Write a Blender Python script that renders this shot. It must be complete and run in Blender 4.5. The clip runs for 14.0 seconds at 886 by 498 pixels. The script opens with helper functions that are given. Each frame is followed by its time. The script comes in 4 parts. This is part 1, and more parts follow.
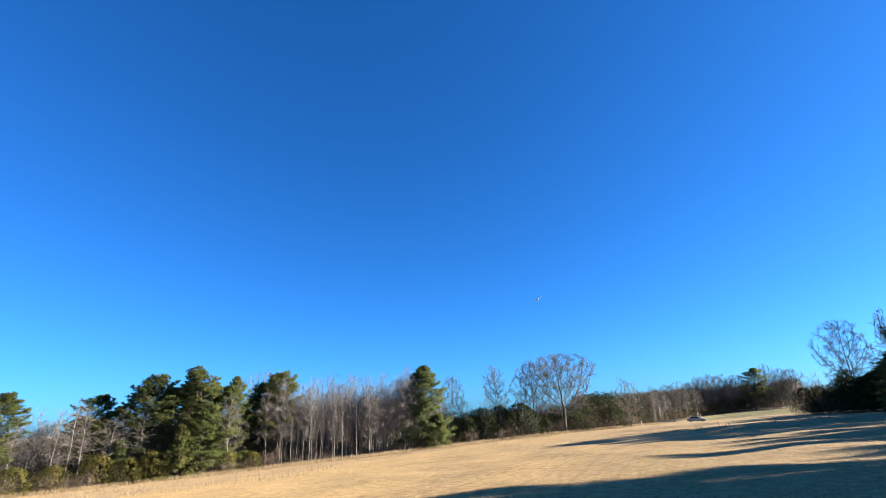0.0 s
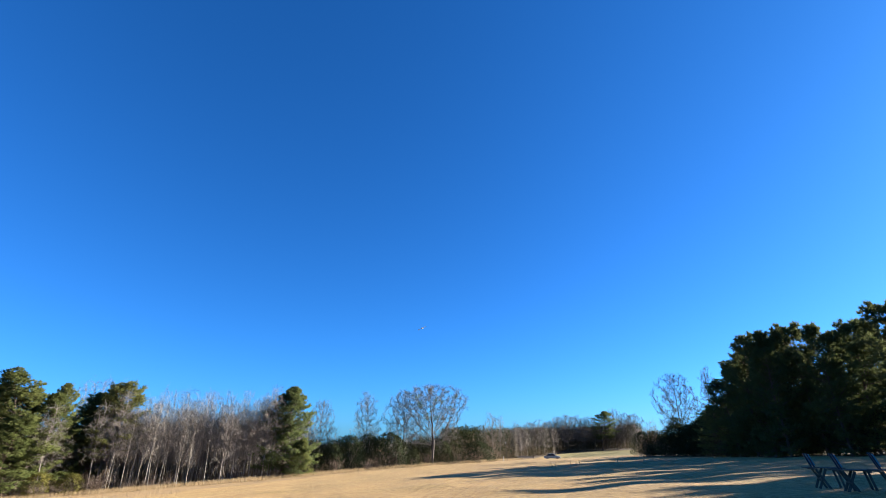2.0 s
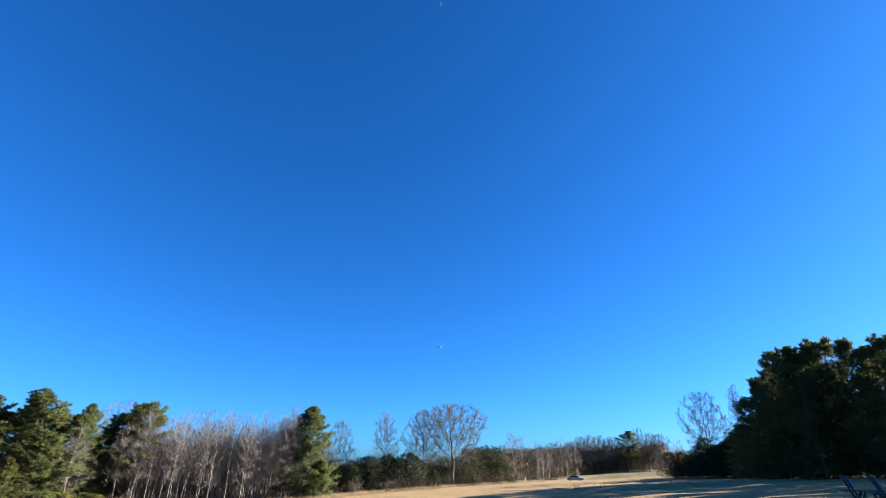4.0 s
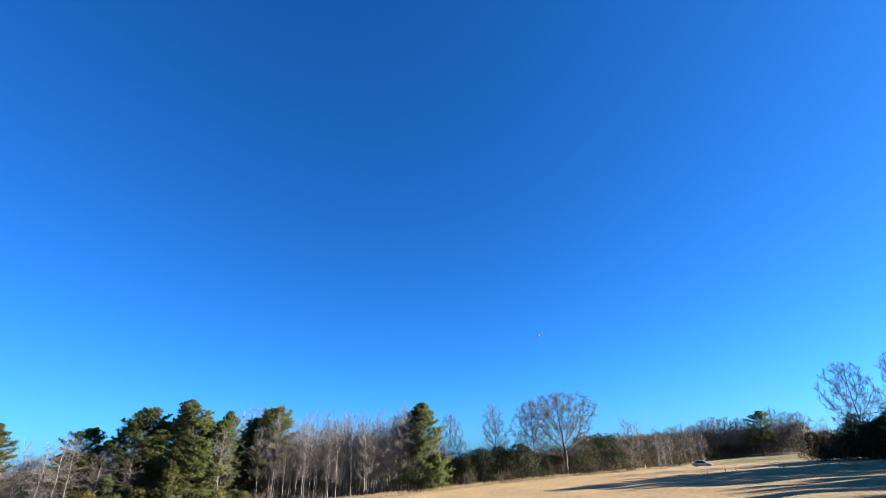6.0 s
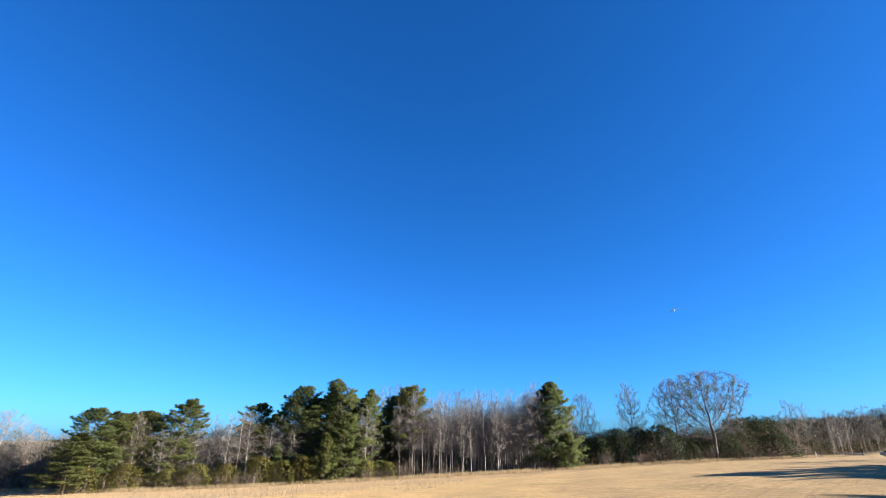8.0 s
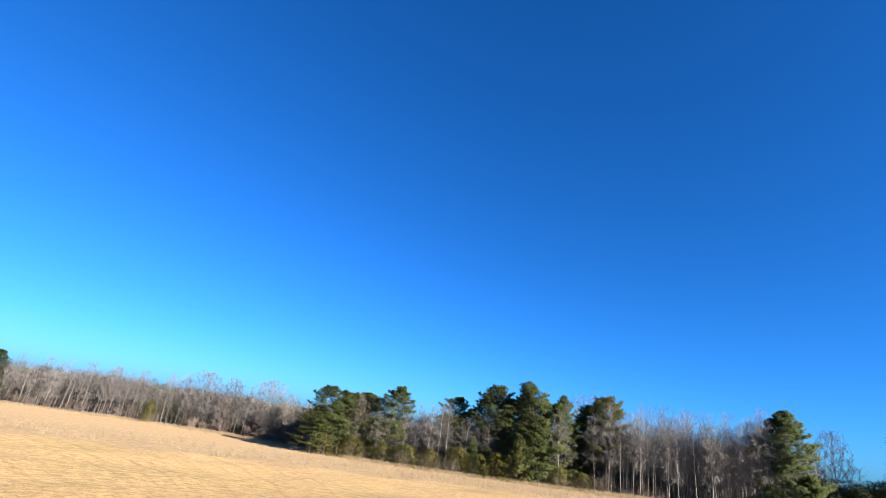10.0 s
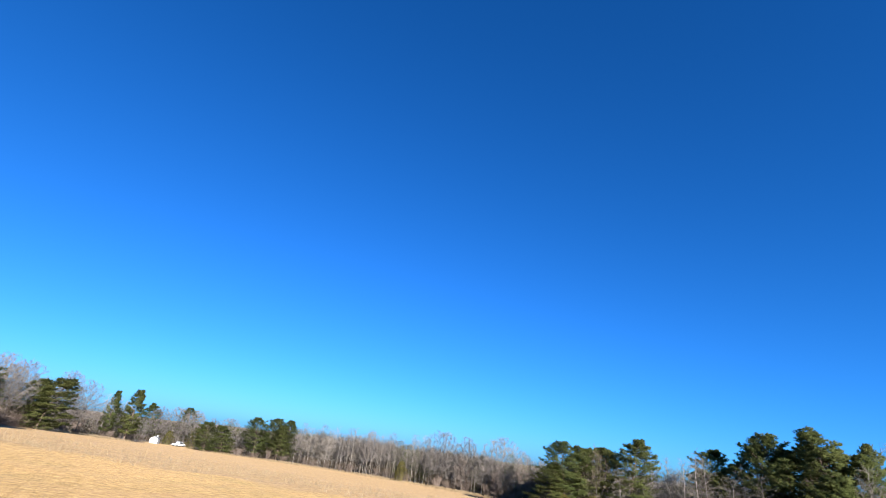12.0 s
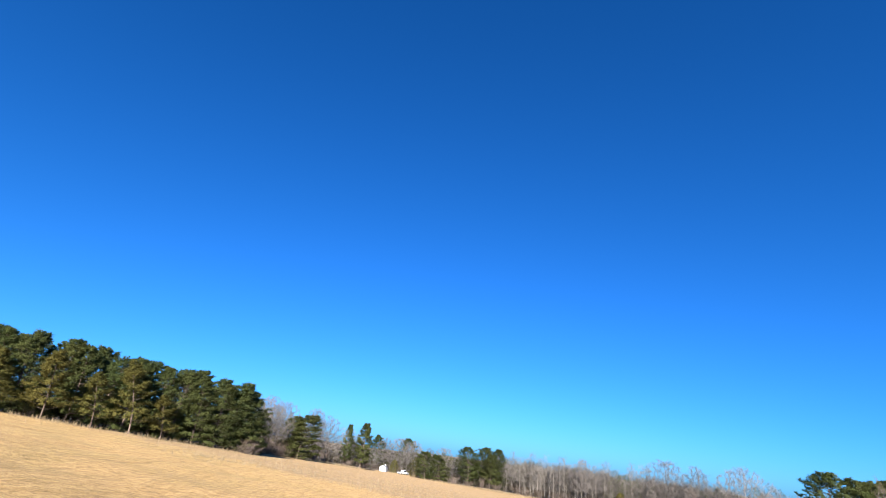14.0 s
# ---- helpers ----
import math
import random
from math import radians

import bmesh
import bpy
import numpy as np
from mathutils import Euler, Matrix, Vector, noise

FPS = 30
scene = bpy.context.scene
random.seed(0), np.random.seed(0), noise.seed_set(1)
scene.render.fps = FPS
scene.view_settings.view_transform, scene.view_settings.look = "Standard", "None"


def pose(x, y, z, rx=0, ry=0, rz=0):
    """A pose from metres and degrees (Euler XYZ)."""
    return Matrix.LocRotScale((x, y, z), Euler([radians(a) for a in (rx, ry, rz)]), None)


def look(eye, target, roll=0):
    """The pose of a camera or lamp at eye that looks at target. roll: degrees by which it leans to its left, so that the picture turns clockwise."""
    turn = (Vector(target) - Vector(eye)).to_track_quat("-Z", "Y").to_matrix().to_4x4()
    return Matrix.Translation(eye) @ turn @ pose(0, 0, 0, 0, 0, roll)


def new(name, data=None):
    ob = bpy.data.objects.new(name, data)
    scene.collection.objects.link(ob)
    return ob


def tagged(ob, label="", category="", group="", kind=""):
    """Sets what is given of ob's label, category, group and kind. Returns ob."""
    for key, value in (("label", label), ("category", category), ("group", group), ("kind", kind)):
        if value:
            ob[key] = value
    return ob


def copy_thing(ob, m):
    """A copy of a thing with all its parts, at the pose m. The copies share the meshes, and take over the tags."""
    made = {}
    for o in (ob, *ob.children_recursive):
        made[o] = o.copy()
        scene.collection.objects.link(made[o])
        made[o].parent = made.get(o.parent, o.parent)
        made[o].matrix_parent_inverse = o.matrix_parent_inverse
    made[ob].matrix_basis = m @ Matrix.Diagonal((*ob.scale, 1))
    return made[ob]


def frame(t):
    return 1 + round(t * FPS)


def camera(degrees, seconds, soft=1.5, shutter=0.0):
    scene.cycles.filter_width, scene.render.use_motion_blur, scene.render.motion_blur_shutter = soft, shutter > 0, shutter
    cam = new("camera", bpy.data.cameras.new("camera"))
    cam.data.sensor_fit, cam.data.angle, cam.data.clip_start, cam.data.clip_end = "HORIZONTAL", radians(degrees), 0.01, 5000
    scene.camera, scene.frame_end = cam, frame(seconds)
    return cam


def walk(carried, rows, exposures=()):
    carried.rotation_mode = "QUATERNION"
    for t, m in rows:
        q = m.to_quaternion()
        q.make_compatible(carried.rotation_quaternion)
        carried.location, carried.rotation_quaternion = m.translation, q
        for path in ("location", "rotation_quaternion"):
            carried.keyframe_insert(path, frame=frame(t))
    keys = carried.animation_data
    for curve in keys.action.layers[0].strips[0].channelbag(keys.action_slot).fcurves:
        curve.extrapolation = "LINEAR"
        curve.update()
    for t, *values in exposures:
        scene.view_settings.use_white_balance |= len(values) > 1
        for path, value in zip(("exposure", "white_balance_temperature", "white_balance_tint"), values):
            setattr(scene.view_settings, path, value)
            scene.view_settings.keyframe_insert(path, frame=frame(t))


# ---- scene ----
# ---------------------------------------------------------------- camera
EYE = 1.65
cam = camera(86.83, 14.0, 0.6)
# seconds, yaw, pitch, roll of a head that turns where it stands
TURNS = [
    (0.0, 0.00, 19.47, 2.76),
    (0.5, -5.30, 19.96, 1.47),
    (1.0, -9.51, 20.62, 0.63),
    (1.5, -12.36, 21.43, 0.23),
    (2.0, -13.93, 22.25, -0.05),
    (2.2, -14.14, 22.58, -0.12),
    (4.3, -10.59, 24.43, 0.10),
    (4.5, -9.61, 24.26, 0.24),
    (5.0, -5.60, 23.98, 0.26),
    (5.5, -2.67, 23.86, 1.02),
    (6.0, -0.10, 23.71, 1.89),
    (6.5, 3.04, 23.26, 2.55),
    (7.0, 5.88, 21.94, 3.01),
    (7.5, 9.91, 21.40, 2.46),
    (8.0, 15.34, 21.63, 0.24),
    (8.5, 25.06, 21.65, -4.10),
    (8.7, 29.79, 21.01, -7.11),
    (10.8, 47.43, 21.67, -6.67),
    (11.0, 50.66, 22.05, -6.77),
    (11.5, 58.44, 22.63, -6.98),
    (12.0, 66.26, 23.10, -7.51),
    (12.5, 72.68, 23.41, -7.68),
    (13.0, 78.99, 23.29, -7.83),
    (13.5, 84.49, 23.25, -7.75),
    (14.0, 89.63, 23.23, -7.65),
]
walk(cam, [(t, pose(0.0, 0.0, EYE, 0, 0, yaw) @ pose(0, 0, 0, 90 + pitch, 0, 0) @ pose(0, 0, 0, 0, 0, -roll)) for t, yaw, pitch, roll in TURNS],
     exposures=[(0.0, 2.38, 7000, 10), (2.2, 2.31, 7000, 10), (4.5, 2.32, 6700, 10), (8.5, 2.32, 6700, 10), (11.0, 2.09, 6500, 10), (14.0, 2.03, 6500, 10)])


# ---------------------------------------------------------------- light
SUN_AZ, SUN_EL = 92.0, 20.5
world = bpy.data.worlds.new("sky")
scene.world = world
world.use_nodes = True
wn = world.node_tree
sky = wn.nodes.new("ShaderNodeTexSky")
sky.sky_type = "NISHITA"
sky.sun_disc = False
sky.sun_elevation, sky.sun_rotation = radians(SUN_EL), radians(SUN_AZ)
sky.altitude, sky.air_density, sky.dust_density, sky.ozone_density = 100, 0.82, 0.5, 5.0
deep = wn.nodes.new("ShaderNodeMix")
deep.data_type, deep.blend_type = "RGBA", "MULTIPLY"
deep.inputs[0].default_value, deep.inputs[7].default_value = 1.0, (0.47, 0.585, 1.03, 1)
wn.links.new(sky.outputs[0], deep.inputs[6])
split = wn.nodes.new("ShaderNodeSeparateColor")
wn.links.new(deep.outputs[2], split.inputs[0])
clear = wn.nodes.new("ShaderNodeMath")
clear.operation, clear.inputs[1].default_value = "POWER", 1.38
wn.links.new(split.outputs[0], clear.inputs[0])
thin = wn.nodes.new("ShaderNodeMath")
thin.operation, thin.inputs[1].default_value = "MULTIPLY", 0.39
wn.links.new(clear.outputs[0], thin.inputs[0])
joined = wn.nodes.new("ShaderNodeCombineColor")
wn.links.new(thin.outputs[0], joined.inputs[0])
wn.links.new(split.outputs[1], joined.inputs[1])
wn.links.new(split.outputs[2], joined.inputs[2])
wn.links.new(joined.outputs[0], wn.nodes["Background"].inputs["Color"])
wn.nodes["Background"].inputs["Strength"].default_value = 0.050
sun_way = Vector((math.sin(radians(SUN_AZ)) * math.cos(radians(SUN_EL)), math.cos(radians(SUN_AZ)) * math.cos(radians(SUN_EL)), math.sin(radians(SUN_EL))))
sun = new("sun", bpy.data.lights.new("sun", "SUN"))
sun.data.energy, sun.data.angle, sun.data.color = 4.3, radians(0.53), (0.97, 0.95, 0.93)
sun.matrix_world = look(sun_way * 300, (0, 0, 0))


# ---------------------------------------------------------------- materials
def material(name, rough=0.8, metal=0.0):
    m = bpy.data.materials.new(name)
    m.use_nodes = True
    b = m.node_tree.nodes["Principled BSDF"]
    b.inputs["Roughness"].default_value, b.inputs["Metallic"].default_value = rough, metal
    b.inputs["Specular IOR Level"].default_value = 0.3
    return m, m.node_tree.nodes, m.node_tree.links, b


def noise_ramp(n, l, scale, stops, detail=4.0, coord="Object", rough=0.6):
    tc = n.new("ShaderNodeTexCoord")
    tex = n.new("ShaderNodeTexNoise")
    tex.inputs["Scale"].default_value, tex.inputs["Detail"].default_value, tex.inputs["Roughness"].default_value = scale, detail, rough
    l.new(tc.outputs[coord], tex.inputs["Vector"])
    ramp = n.new("ShaderNodeValToRGB")
    while len(ramp.color_ramp.elements) < len(stops):
        ramp.color_ramp.elements.new(0.5)
    for e, (p, c) in zip(ramp.color_ramp.elements, stops):
        e.position, e.color = p, (*c, 1)
    l.new(tex.outputs["Fac"], ramp.inputs["Fac"])
    return tex, ramp


def mix(n, l, fac, a, b, mode="MIX"):
    m = n.new("ShaderNodeMix")
    m.data_type, m.blend_type = "RGBA", mode
    for sock, v in ((m.inputs[0], fac), (m.inputs[6], a), (m.inputs[7], b)):
        if isinstance(v, bpy.types.NodeSocket):
            l.new(v, sock)
        elif isinstance(v, (int, float)):
            sock.default_value = v
        else:
            sock.default_value = (*v, 1)
    return m.outputs[2]


def bump(n, l, height, b, strength=0.4, distance=0.03):
    bp = n.new("ShaderNodeBump")
    bp.inputs["Strength"].default_value, bp.inputs["Distance"].default_value = strength, distance
    l.new(height, bp.inputs["Height"])
    l.new(bp.outputs[0], b.inputs["Normal"])


def plain(name, colour, rough=0.6, metal=0.0, scale=12.0, spread=0.25):
    m, n, l, b = material(name, rough, metal)
    dark, light = tuple(c * (1 - spread) for c in colour), tuple(min(1, c * (1 + spread)) for c in colour)
    tex, ramp = noise_ramp(n, l, scale, [(0.3, dark), (0.7, light)])
    l.new(ramp.outputs[0], b.inputs["Base Color"])
    bump(n, l, tex.outputs["Fac"], b, 0.15, 0.01)
    return m


def leaf(name, stops, tint, passing=0.25, scale=0.9):
    """Foliage: hue varies inside a crown and from plant to plant, and some light comes through."""
    m, n, l, b = material(name, 0.8)
    b.inputs["Specular IOR Level"].default_value = 0.12
    tex, ramp = noise_ramp(n, l, scale, stops, 3.0)
    info = n.new("ShaderNodeObjectInfo")
    wide = n.new("ShaderNodeMapRange")
    wide.inputs["To Max"].default_value = 0.55
    l.new(info.outputs["Random"], wide.inputs["Value"])
    tinted = mix(n, l, wide.outputs[0], ramp.outputs[0], tint)
    geo = n.new("ShaderNodeNewGeometry")
    isl = n.new("ShaderNodeMapRange")
    isl.inputs["To Min"].default_value, isl.inputs["To Max"].default_value = 0.78, 1.2
    l.new(geo.outputs["Random Per Island"], isl.inputs["Value"])
    grey = n.new("ShaderNodeCombineColor")
    for i in range(3):
        l.new(isl.outputs[0], grey.inputs[i])
    varied = mix(n, l, 1.0, tinted, grey.outputs[0], "MULTIPLY")
    l.new(varied, b.inputs["Base Color"])
    tr = n.new("ShaderNodeBsdfTranslucent")
    l.new(varied, tr.inputs["Color"])
    ms = n.new("ShaderNodeMixShader")
    ms.inputs[0].default_value = passing
    l.new(b.outputs[0], ms.inputs[1])
    l.new(tr.outputs[0], ms.inputs[2])
    l.new(ms.outputs[0], n["Material Output"].inputs["Surface"])
    return m


def bark(name, dark, light, scale=6.0):
    m, n, l, b = material(name, 0.9)
    tex, ramp = noise_ramp(n, l, scale, [(0.3, dark), (0.7, light)], 6.0)
    info = n.new("ShaderNodeObjectInfo")
    wide = n.new("ShaderNodeMapRange")
    wide.inputs["To Min"].default_value, wide.inputs["To Max"].default_value = 0.7, 1.2
    l.new(info.outputs["Random"], wide.inputs["Value"])
    grey = n.new("ShaderNodeCombineColor")
    for i in range(3):
        l.new(wide.outputs[0], grey.inputs[i])
    l.new(mix(n, l, 1.0, ramp.outputs[0], grey.outputs[0], "MULTIPLY"), b.inputs["Base Color"])
    bump(n, l, tex.outputs["Fac"], b, 0.6, 0.04)
    return m


def turf():
    """Dry mown grass in the field, rougher straw towards its rim, leaf litter under the trees."""
    m, n, l, b = material("dry_turf", 0.95)
    fine, straw = noise_ramp(n, l, 11.0, [(0.33, (0.232, 0.134, 0.047)), (0.50, (0.390, 0.244, 0.098)), (0.67, (0.490, 0.332, 0.152))], 8.0, "Object", 0.8)
    big, patch = noise_ramp(n, l, 0.16, [(0.44, (0, 0, 0)), (0.66, (1, 1, 1))], 7.0, "Object", 0.7)
    mid, worn = noise_ramp(n, l, 2.6, [(0.36, (0.66, 0.64, 0.57)), (0.62, (1.18, 1.17, 1.14))], 6.0, "Object", 0.7)
    green = mix(n, l, 0.40, straw.outputs[0], (0.190, 0.148, 0.046))
    a = mix(n, l, patch.outputs[0], straw.outputs[0], green)
    a = mix(n, l, 1.0, a, worn.outputs[0], "MULTIPLY")
    tuft, speck = noise_ramp(n, l, 24.0, [(0.38, (0.54, 0.50, 0.43)), (0.60, (1.26, 1.26, 1.24))], 4.0, "Object", 0.75)
    a = mix(n, l, 1.0, a, speck.outputs[0], "MULTIPLY")
    # rows left by the mower, which follows the edge of the woods
    row = n.new("ShaderNodeAttribute")
    row.attribute_name = "row"
    tc = n.new("ShaderNodeTexCoord")
    lie = n.new("ShaderNodeVectorMath")
    lie.operation = "SCALE"
    lie.inputs["Scale"].default_value = 0.03
    l.new(tc.outputs["Object"], lie.inputs[0])
    both = n.new("ShaderNodeVectorMath")
    both.operation = "ADD"
    l.new(lie.outputs[0], both.inputs[0])
    l.new(row.outputs["Vector"], both.inputs[1])
    tracks = n.new("ShaderNodeTexNoise")
    tracks.inputs["Scale"].default_value, tracks.inputs["Detail"].default_value, tracks.inputs["Roughness"].default_value = 0.55, 4.0, 0.6
    l.new(both.outputs[0], tracks.inputs["Vector"])
    swath = n.new("ShaderNodeValToRGB")
    for e, (p, c) in zip((*swath.color_ramp.elements, swath.color_ramp.elements.new(0.5)), ((0.34, (0.84, 0.81, 0.75, 1)), (0.66, (1.10, 1.11, 1.12, 1)), (0.5, (1, 1, 1, 1)))):
        e.position, e.color = p, c
    l.new(tracks.outputs["Fac"], swath.inputs["Fac"])
    a = mix(n, l, 1.0, a, swath.outputs[0], "MULTIPLY")
    zone = n.new("ShaderNodeVertexColor")
    zone.layer_name = "zone"
    sep = n.new("ShaderNodeSeparateColor")
    l.new(zone.outputs["Color"], sep.inputs[0])
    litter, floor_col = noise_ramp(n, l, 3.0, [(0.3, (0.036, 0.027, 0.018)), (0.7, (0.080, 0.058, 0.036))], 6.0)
    rough_tex, rough_col = noise_ramp(n, l, 2.2, [(0.3, (0.160, 0.095, 0.044)), (0.55, (0.275, 0.175, 0.085)), (0.75, (0.350, 0.242, 0.126))], 6.0)
    rough_row = mix(n, l, 0.7, rough_col.outputs[0], swath.outputs[0], "MULTIPLY")
    rough_row = mix(n, l, 0.8, rough_row, worn.outputs[0], "MULTIPLY")
    a = mix(n, l, sep.outputs[1], a, rough_row)
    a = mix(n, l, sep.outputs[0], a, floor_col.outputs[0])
    pasture = mix(n, l, 0.8, straw.outputs[0], (0.165, 0.160, 0.042))
    a = mix(n, l, sep.outputs[2], a, pasture)
    l.new(a, b.inputs["Base Color"])
    b.inputs["Diffuse Roughness"].default_value = 0.35
    b.inputs["Sheen Weight"].default_value, b.inputs["Sheen Roughness"].default_value = 0.04, 0.6
    b.inputs["Sheen Tint"].default_value = (0.98, 0.70, 0.36, 1)
    hgt = n.new("ShaderNodeMath")
    hgt.operation = "MULTIPLY_ADD"
    hgt.inputs[1].default_value = 1.6
    l.new(mid.outputs["Fac"], hgt.inputs[0])
    l.new(fine.outputs["Fac"], hgt.inputs[2])
    bump(n, l, hgt.outputs[0], b, 0.8, 0.055)
    return m


TURF = turf()
NEEDLE = leaf("pine_needles", [(0.3, (0.074, 0.100, 0.032)), (0.55, (0.108, 0.130, 0.042)), (0.8, (0.140, 0.152, 0.050))], (0.150, 0.136, 0.042), 0.55)
# Evergreen green lowered towards black, with the backlit woods' shade in the colour.
DARKLEAF = leaf("evergreen_leaves_shaded", [(0.3, (0.014, 0.021, 0.009)), (0.7, (0.030, 0.038, 0.014))], (0.037, 0.039, 0.013), 0.25)
OLIVE = leaf("cedar_sprays", [(0.3, (0.105, 0.108, 0.028)), (0.7, (0.175, 0.150, 0.040))], (0.180, 0.140, 0.038), 0.45)
DEADLEAF = leaf("dry_leaves", [(0.3, (0.080, 0.056, 0.038)), (0.7, (0.150, 0.108, 0.072))], (0.125, 0.095, 0.058), 0.42)
STALK = leaf("dry_grass_blades", [(0.3, (0.270, 0.190, 0.105)), (0.7, (0.430, 0.325, 0.195))], (0.390, 0.285, 0.155), 0.5, 0.5)
# Darkened copy of the pine needles: the backlit grove's shade in the colour.
GROVE = leaf("pine_needles_darkened", [(0.3, (0.066, 0.090, 0.033)), (0.7, (0.122, 0.142, 0.050))], (0.138, 0.134, 0.047), 0.54)
PINEBARK = bark("pine_bark", (0.060, 0.041, 0.031), (0.170, 0.118, 0.084))
GREYBARK = bark("grey_bark", (0.130, 0.109, 0.088), (0.245, 0.208, 0.170))
PALEBARK = bark("pale_bark", (0.175, 0.150, 0.122), (0.315, 0.272, 0.224))
TWIGBARK = bark("fine_twigs", (0.095, 0.080, 0.069), (0.175, 0.149, 0.128))
DUSKBARK = bark("dark_grey_bark", (0.055, 0.047, 0.039), (0.125, 0.108, 0.091))
BROWNBARK = bark("brown_twigs", (0.110, 0.078, 0.059), (0.215, 0.160, 0.122))


# ---------------------------------------------------------------- mesh helpers
def part(name, bm, mat, parent=None, label=""):
    """One mesh object from a bmesh, under its thing."""
    me = bpy.data.meshes.new(name)
    bm.to_mesh(me)
    bm.free()
    me.materials.append(mat)
    ob = new(name, me)
    ob.parent = parent
    if label:
        ob["label"] = label
    return ob


def soup(name, V, F, mat, parent=None, label="", smooth=False, normals=None):
    """One mesh object from arrays of corners and triangles."""
    V, F = np.asarray(V, dtype=np.float32).reshape(-1, 3), np.asarray(F, dtype=np.int32).reshape(-1, 3)
    me = bpy.data.meshes.new(name)
    me.vertices.add(len(V))
    me.vertices.foreach_set("co", V.ravel())
    me.loops.add(F.size)
    me.loops.foreach_set("vertex_index", F.ravel())
    me.polygons.add(len(F))
    me.polygons.foreach_set("loop_start", np.arange(0, F.size, 3, dtype=np.int32))
    me.polygons.foreach_set("use_smooth", np.full(len(F), smooth))
    me.update(calc_edges=True)
    if normals is not None:
        me.polygons.foreach_set("use_smooth", np.full(len(F), True))
        me.normals_split_custom_set_from_vertices(np.asarray(normals, dtype=np.float32).reshape(-1, 3).tolist())
    me.materials.append(mat)
    ob = new(name, me)
    ob.parent = parent
    if label:
        ob["label"] = label
    return ob


def thing(name, label, category, group="", kind=""):
    return tagged(new(name), label, category, group, kind)


def box(bm, cx, cy, cz, sx, sy, sz, turn=None, bevel=0.0):
    r = bmesh.ops.create_cube(bm, size=1.0)
    vs = r["verts"]
    m = Matrix.Translation((cx, cy, cz)) @ (turn or Matrix.Identity(4)) @ Matrix.Diagonal((sx, sy, sz, 1))
    bmesh.ops.transform(bm, matrix=m, verts=vs)
    if bevel:
        es = {e for v in vs for e in v.link_edges}
        bmesh.ops.bevel(bm, geom=list(es), offset=bevel, segments=2, affect="EDGES")


def rod(bm, a, b, r1, r2=None, n=8):
    a, b = Vector(a), Vector(b)
    d = b - a
    m = Matrix.Translation((a + b) / 2) @ d.to_track_quat("Z", "Y").to_matrix().to_4x4()
    bmesh.ops.create_cone(bm, cap_ends=True, segments=n, radius1=r1, radius2=r1 if r2 is None else r2, depth=d.length, matrix=m)


# ---------------------------------------------------------------- ground
SLOPES = [(0, 1, -7.24), (0, 2, -2.86), (0, 3, 2.29), (0, 4, -0.93), (0, 5, 2.50), (1, 0, 7.53), (1, 1, 6.62), (1, 2, -5.29), (1, 3, -1.28), (1, 4, 2.67), (2, 0, -5.16), (2, 1, 2.17), (2, 2, 3.79), (2, 3, -1.76), (3, 0, -8.57), (3, 1, -6.23), (3, 2, -2.43), (4, 0, 2.01), (4, 1, 9.80), (5, 0, 11.73)]


RIM = [(-180, 80), (-150, 80), (-130, 80), (-120, 79), (-110, 84), (-107.5, 92), (-104, 128), (-100, 150), (-95, 172), (-93.8, 236), (-89.8, 234), (-88.6, 190), (-85, 178), (-75, 162), (-65, 147), (-58, 137), (-53, 116), (-47, 97), (-38, 93),
       (-20, 92), (-5, 93), (2, 99), (8, 106), (13, 112), (19, 124), (22, 150), (27, 180), (33, 196), (34.5, 190), (36, 100), (42, 92), (45, 74), (52, 66), (60, 64), (90, 62), (130, 90), (180, 80)]


def rim(az):
    return np.interp(az, [a for a, d in RIM], [d for a, d in RIM])


def smooth(e0, e1, v):
    s = np.clip((v - e0) / (e1 - e0), 0, 1)
    return s * s * (3 - 2 * s)


def ground(x, y):
    """Height of the field: a shoulder on which the camera stands, falling to the woods."""
    u, v = np.tanh(np.asarray(x, dtype=float) / 170), np.tanh(np.asarray(y, dtype=float) / 170)
    z = sum(c * u ** i * v ** j for i, j, c in SLOPES)
    z = z - 0.85 * np.exp(-((x - 66) ** 2 + (y - 141) ** 2) / 700) + 0.4 * np.exp(-((x - 109) ** 2 + (y - 168) ** 2) / 900)
    # the land drops away behind the lower woods
    az, r = np.degrees(np.arctan2(x, y)), np.hypot(x, y)
    gone = np.clip(r - rim(az) - 42, 0, None)
    z = z - 26 * (1 - np.exp(-gone / 160)) * smooth(32, 16, az) * smooth(-150, -120, az)
    # low bank in front of the hedge
    s = np.clip((x - 22.0) / 13.0, 0, 1)
    off = y - (44.5 - 3.5 * s)
    ends = np.clip((x - 20.0) / 3.0, 0, 1) * np.clip((40.0 - x) / 5.0, 0, 1)
    return z + 0.45 * ends * np.exp(-off * off / 2.0)


def relief(x, y):
    """Low swells left by years of mowing."""
    return np.clip(np.hypot(x, y) / 25, 0, 1) * 0.05 * (np.sin(x * 0.9 + 1.3 * np.sin(y * 0.4)) + np.sin(y * 0.77 + 1.1 * np.sin(x * 0.31)))


def at(az, d):
    a = radians(az)
    x, y = d * math.sin(a), d * math.cos(a)
    return x, y, float(ground(x, y))


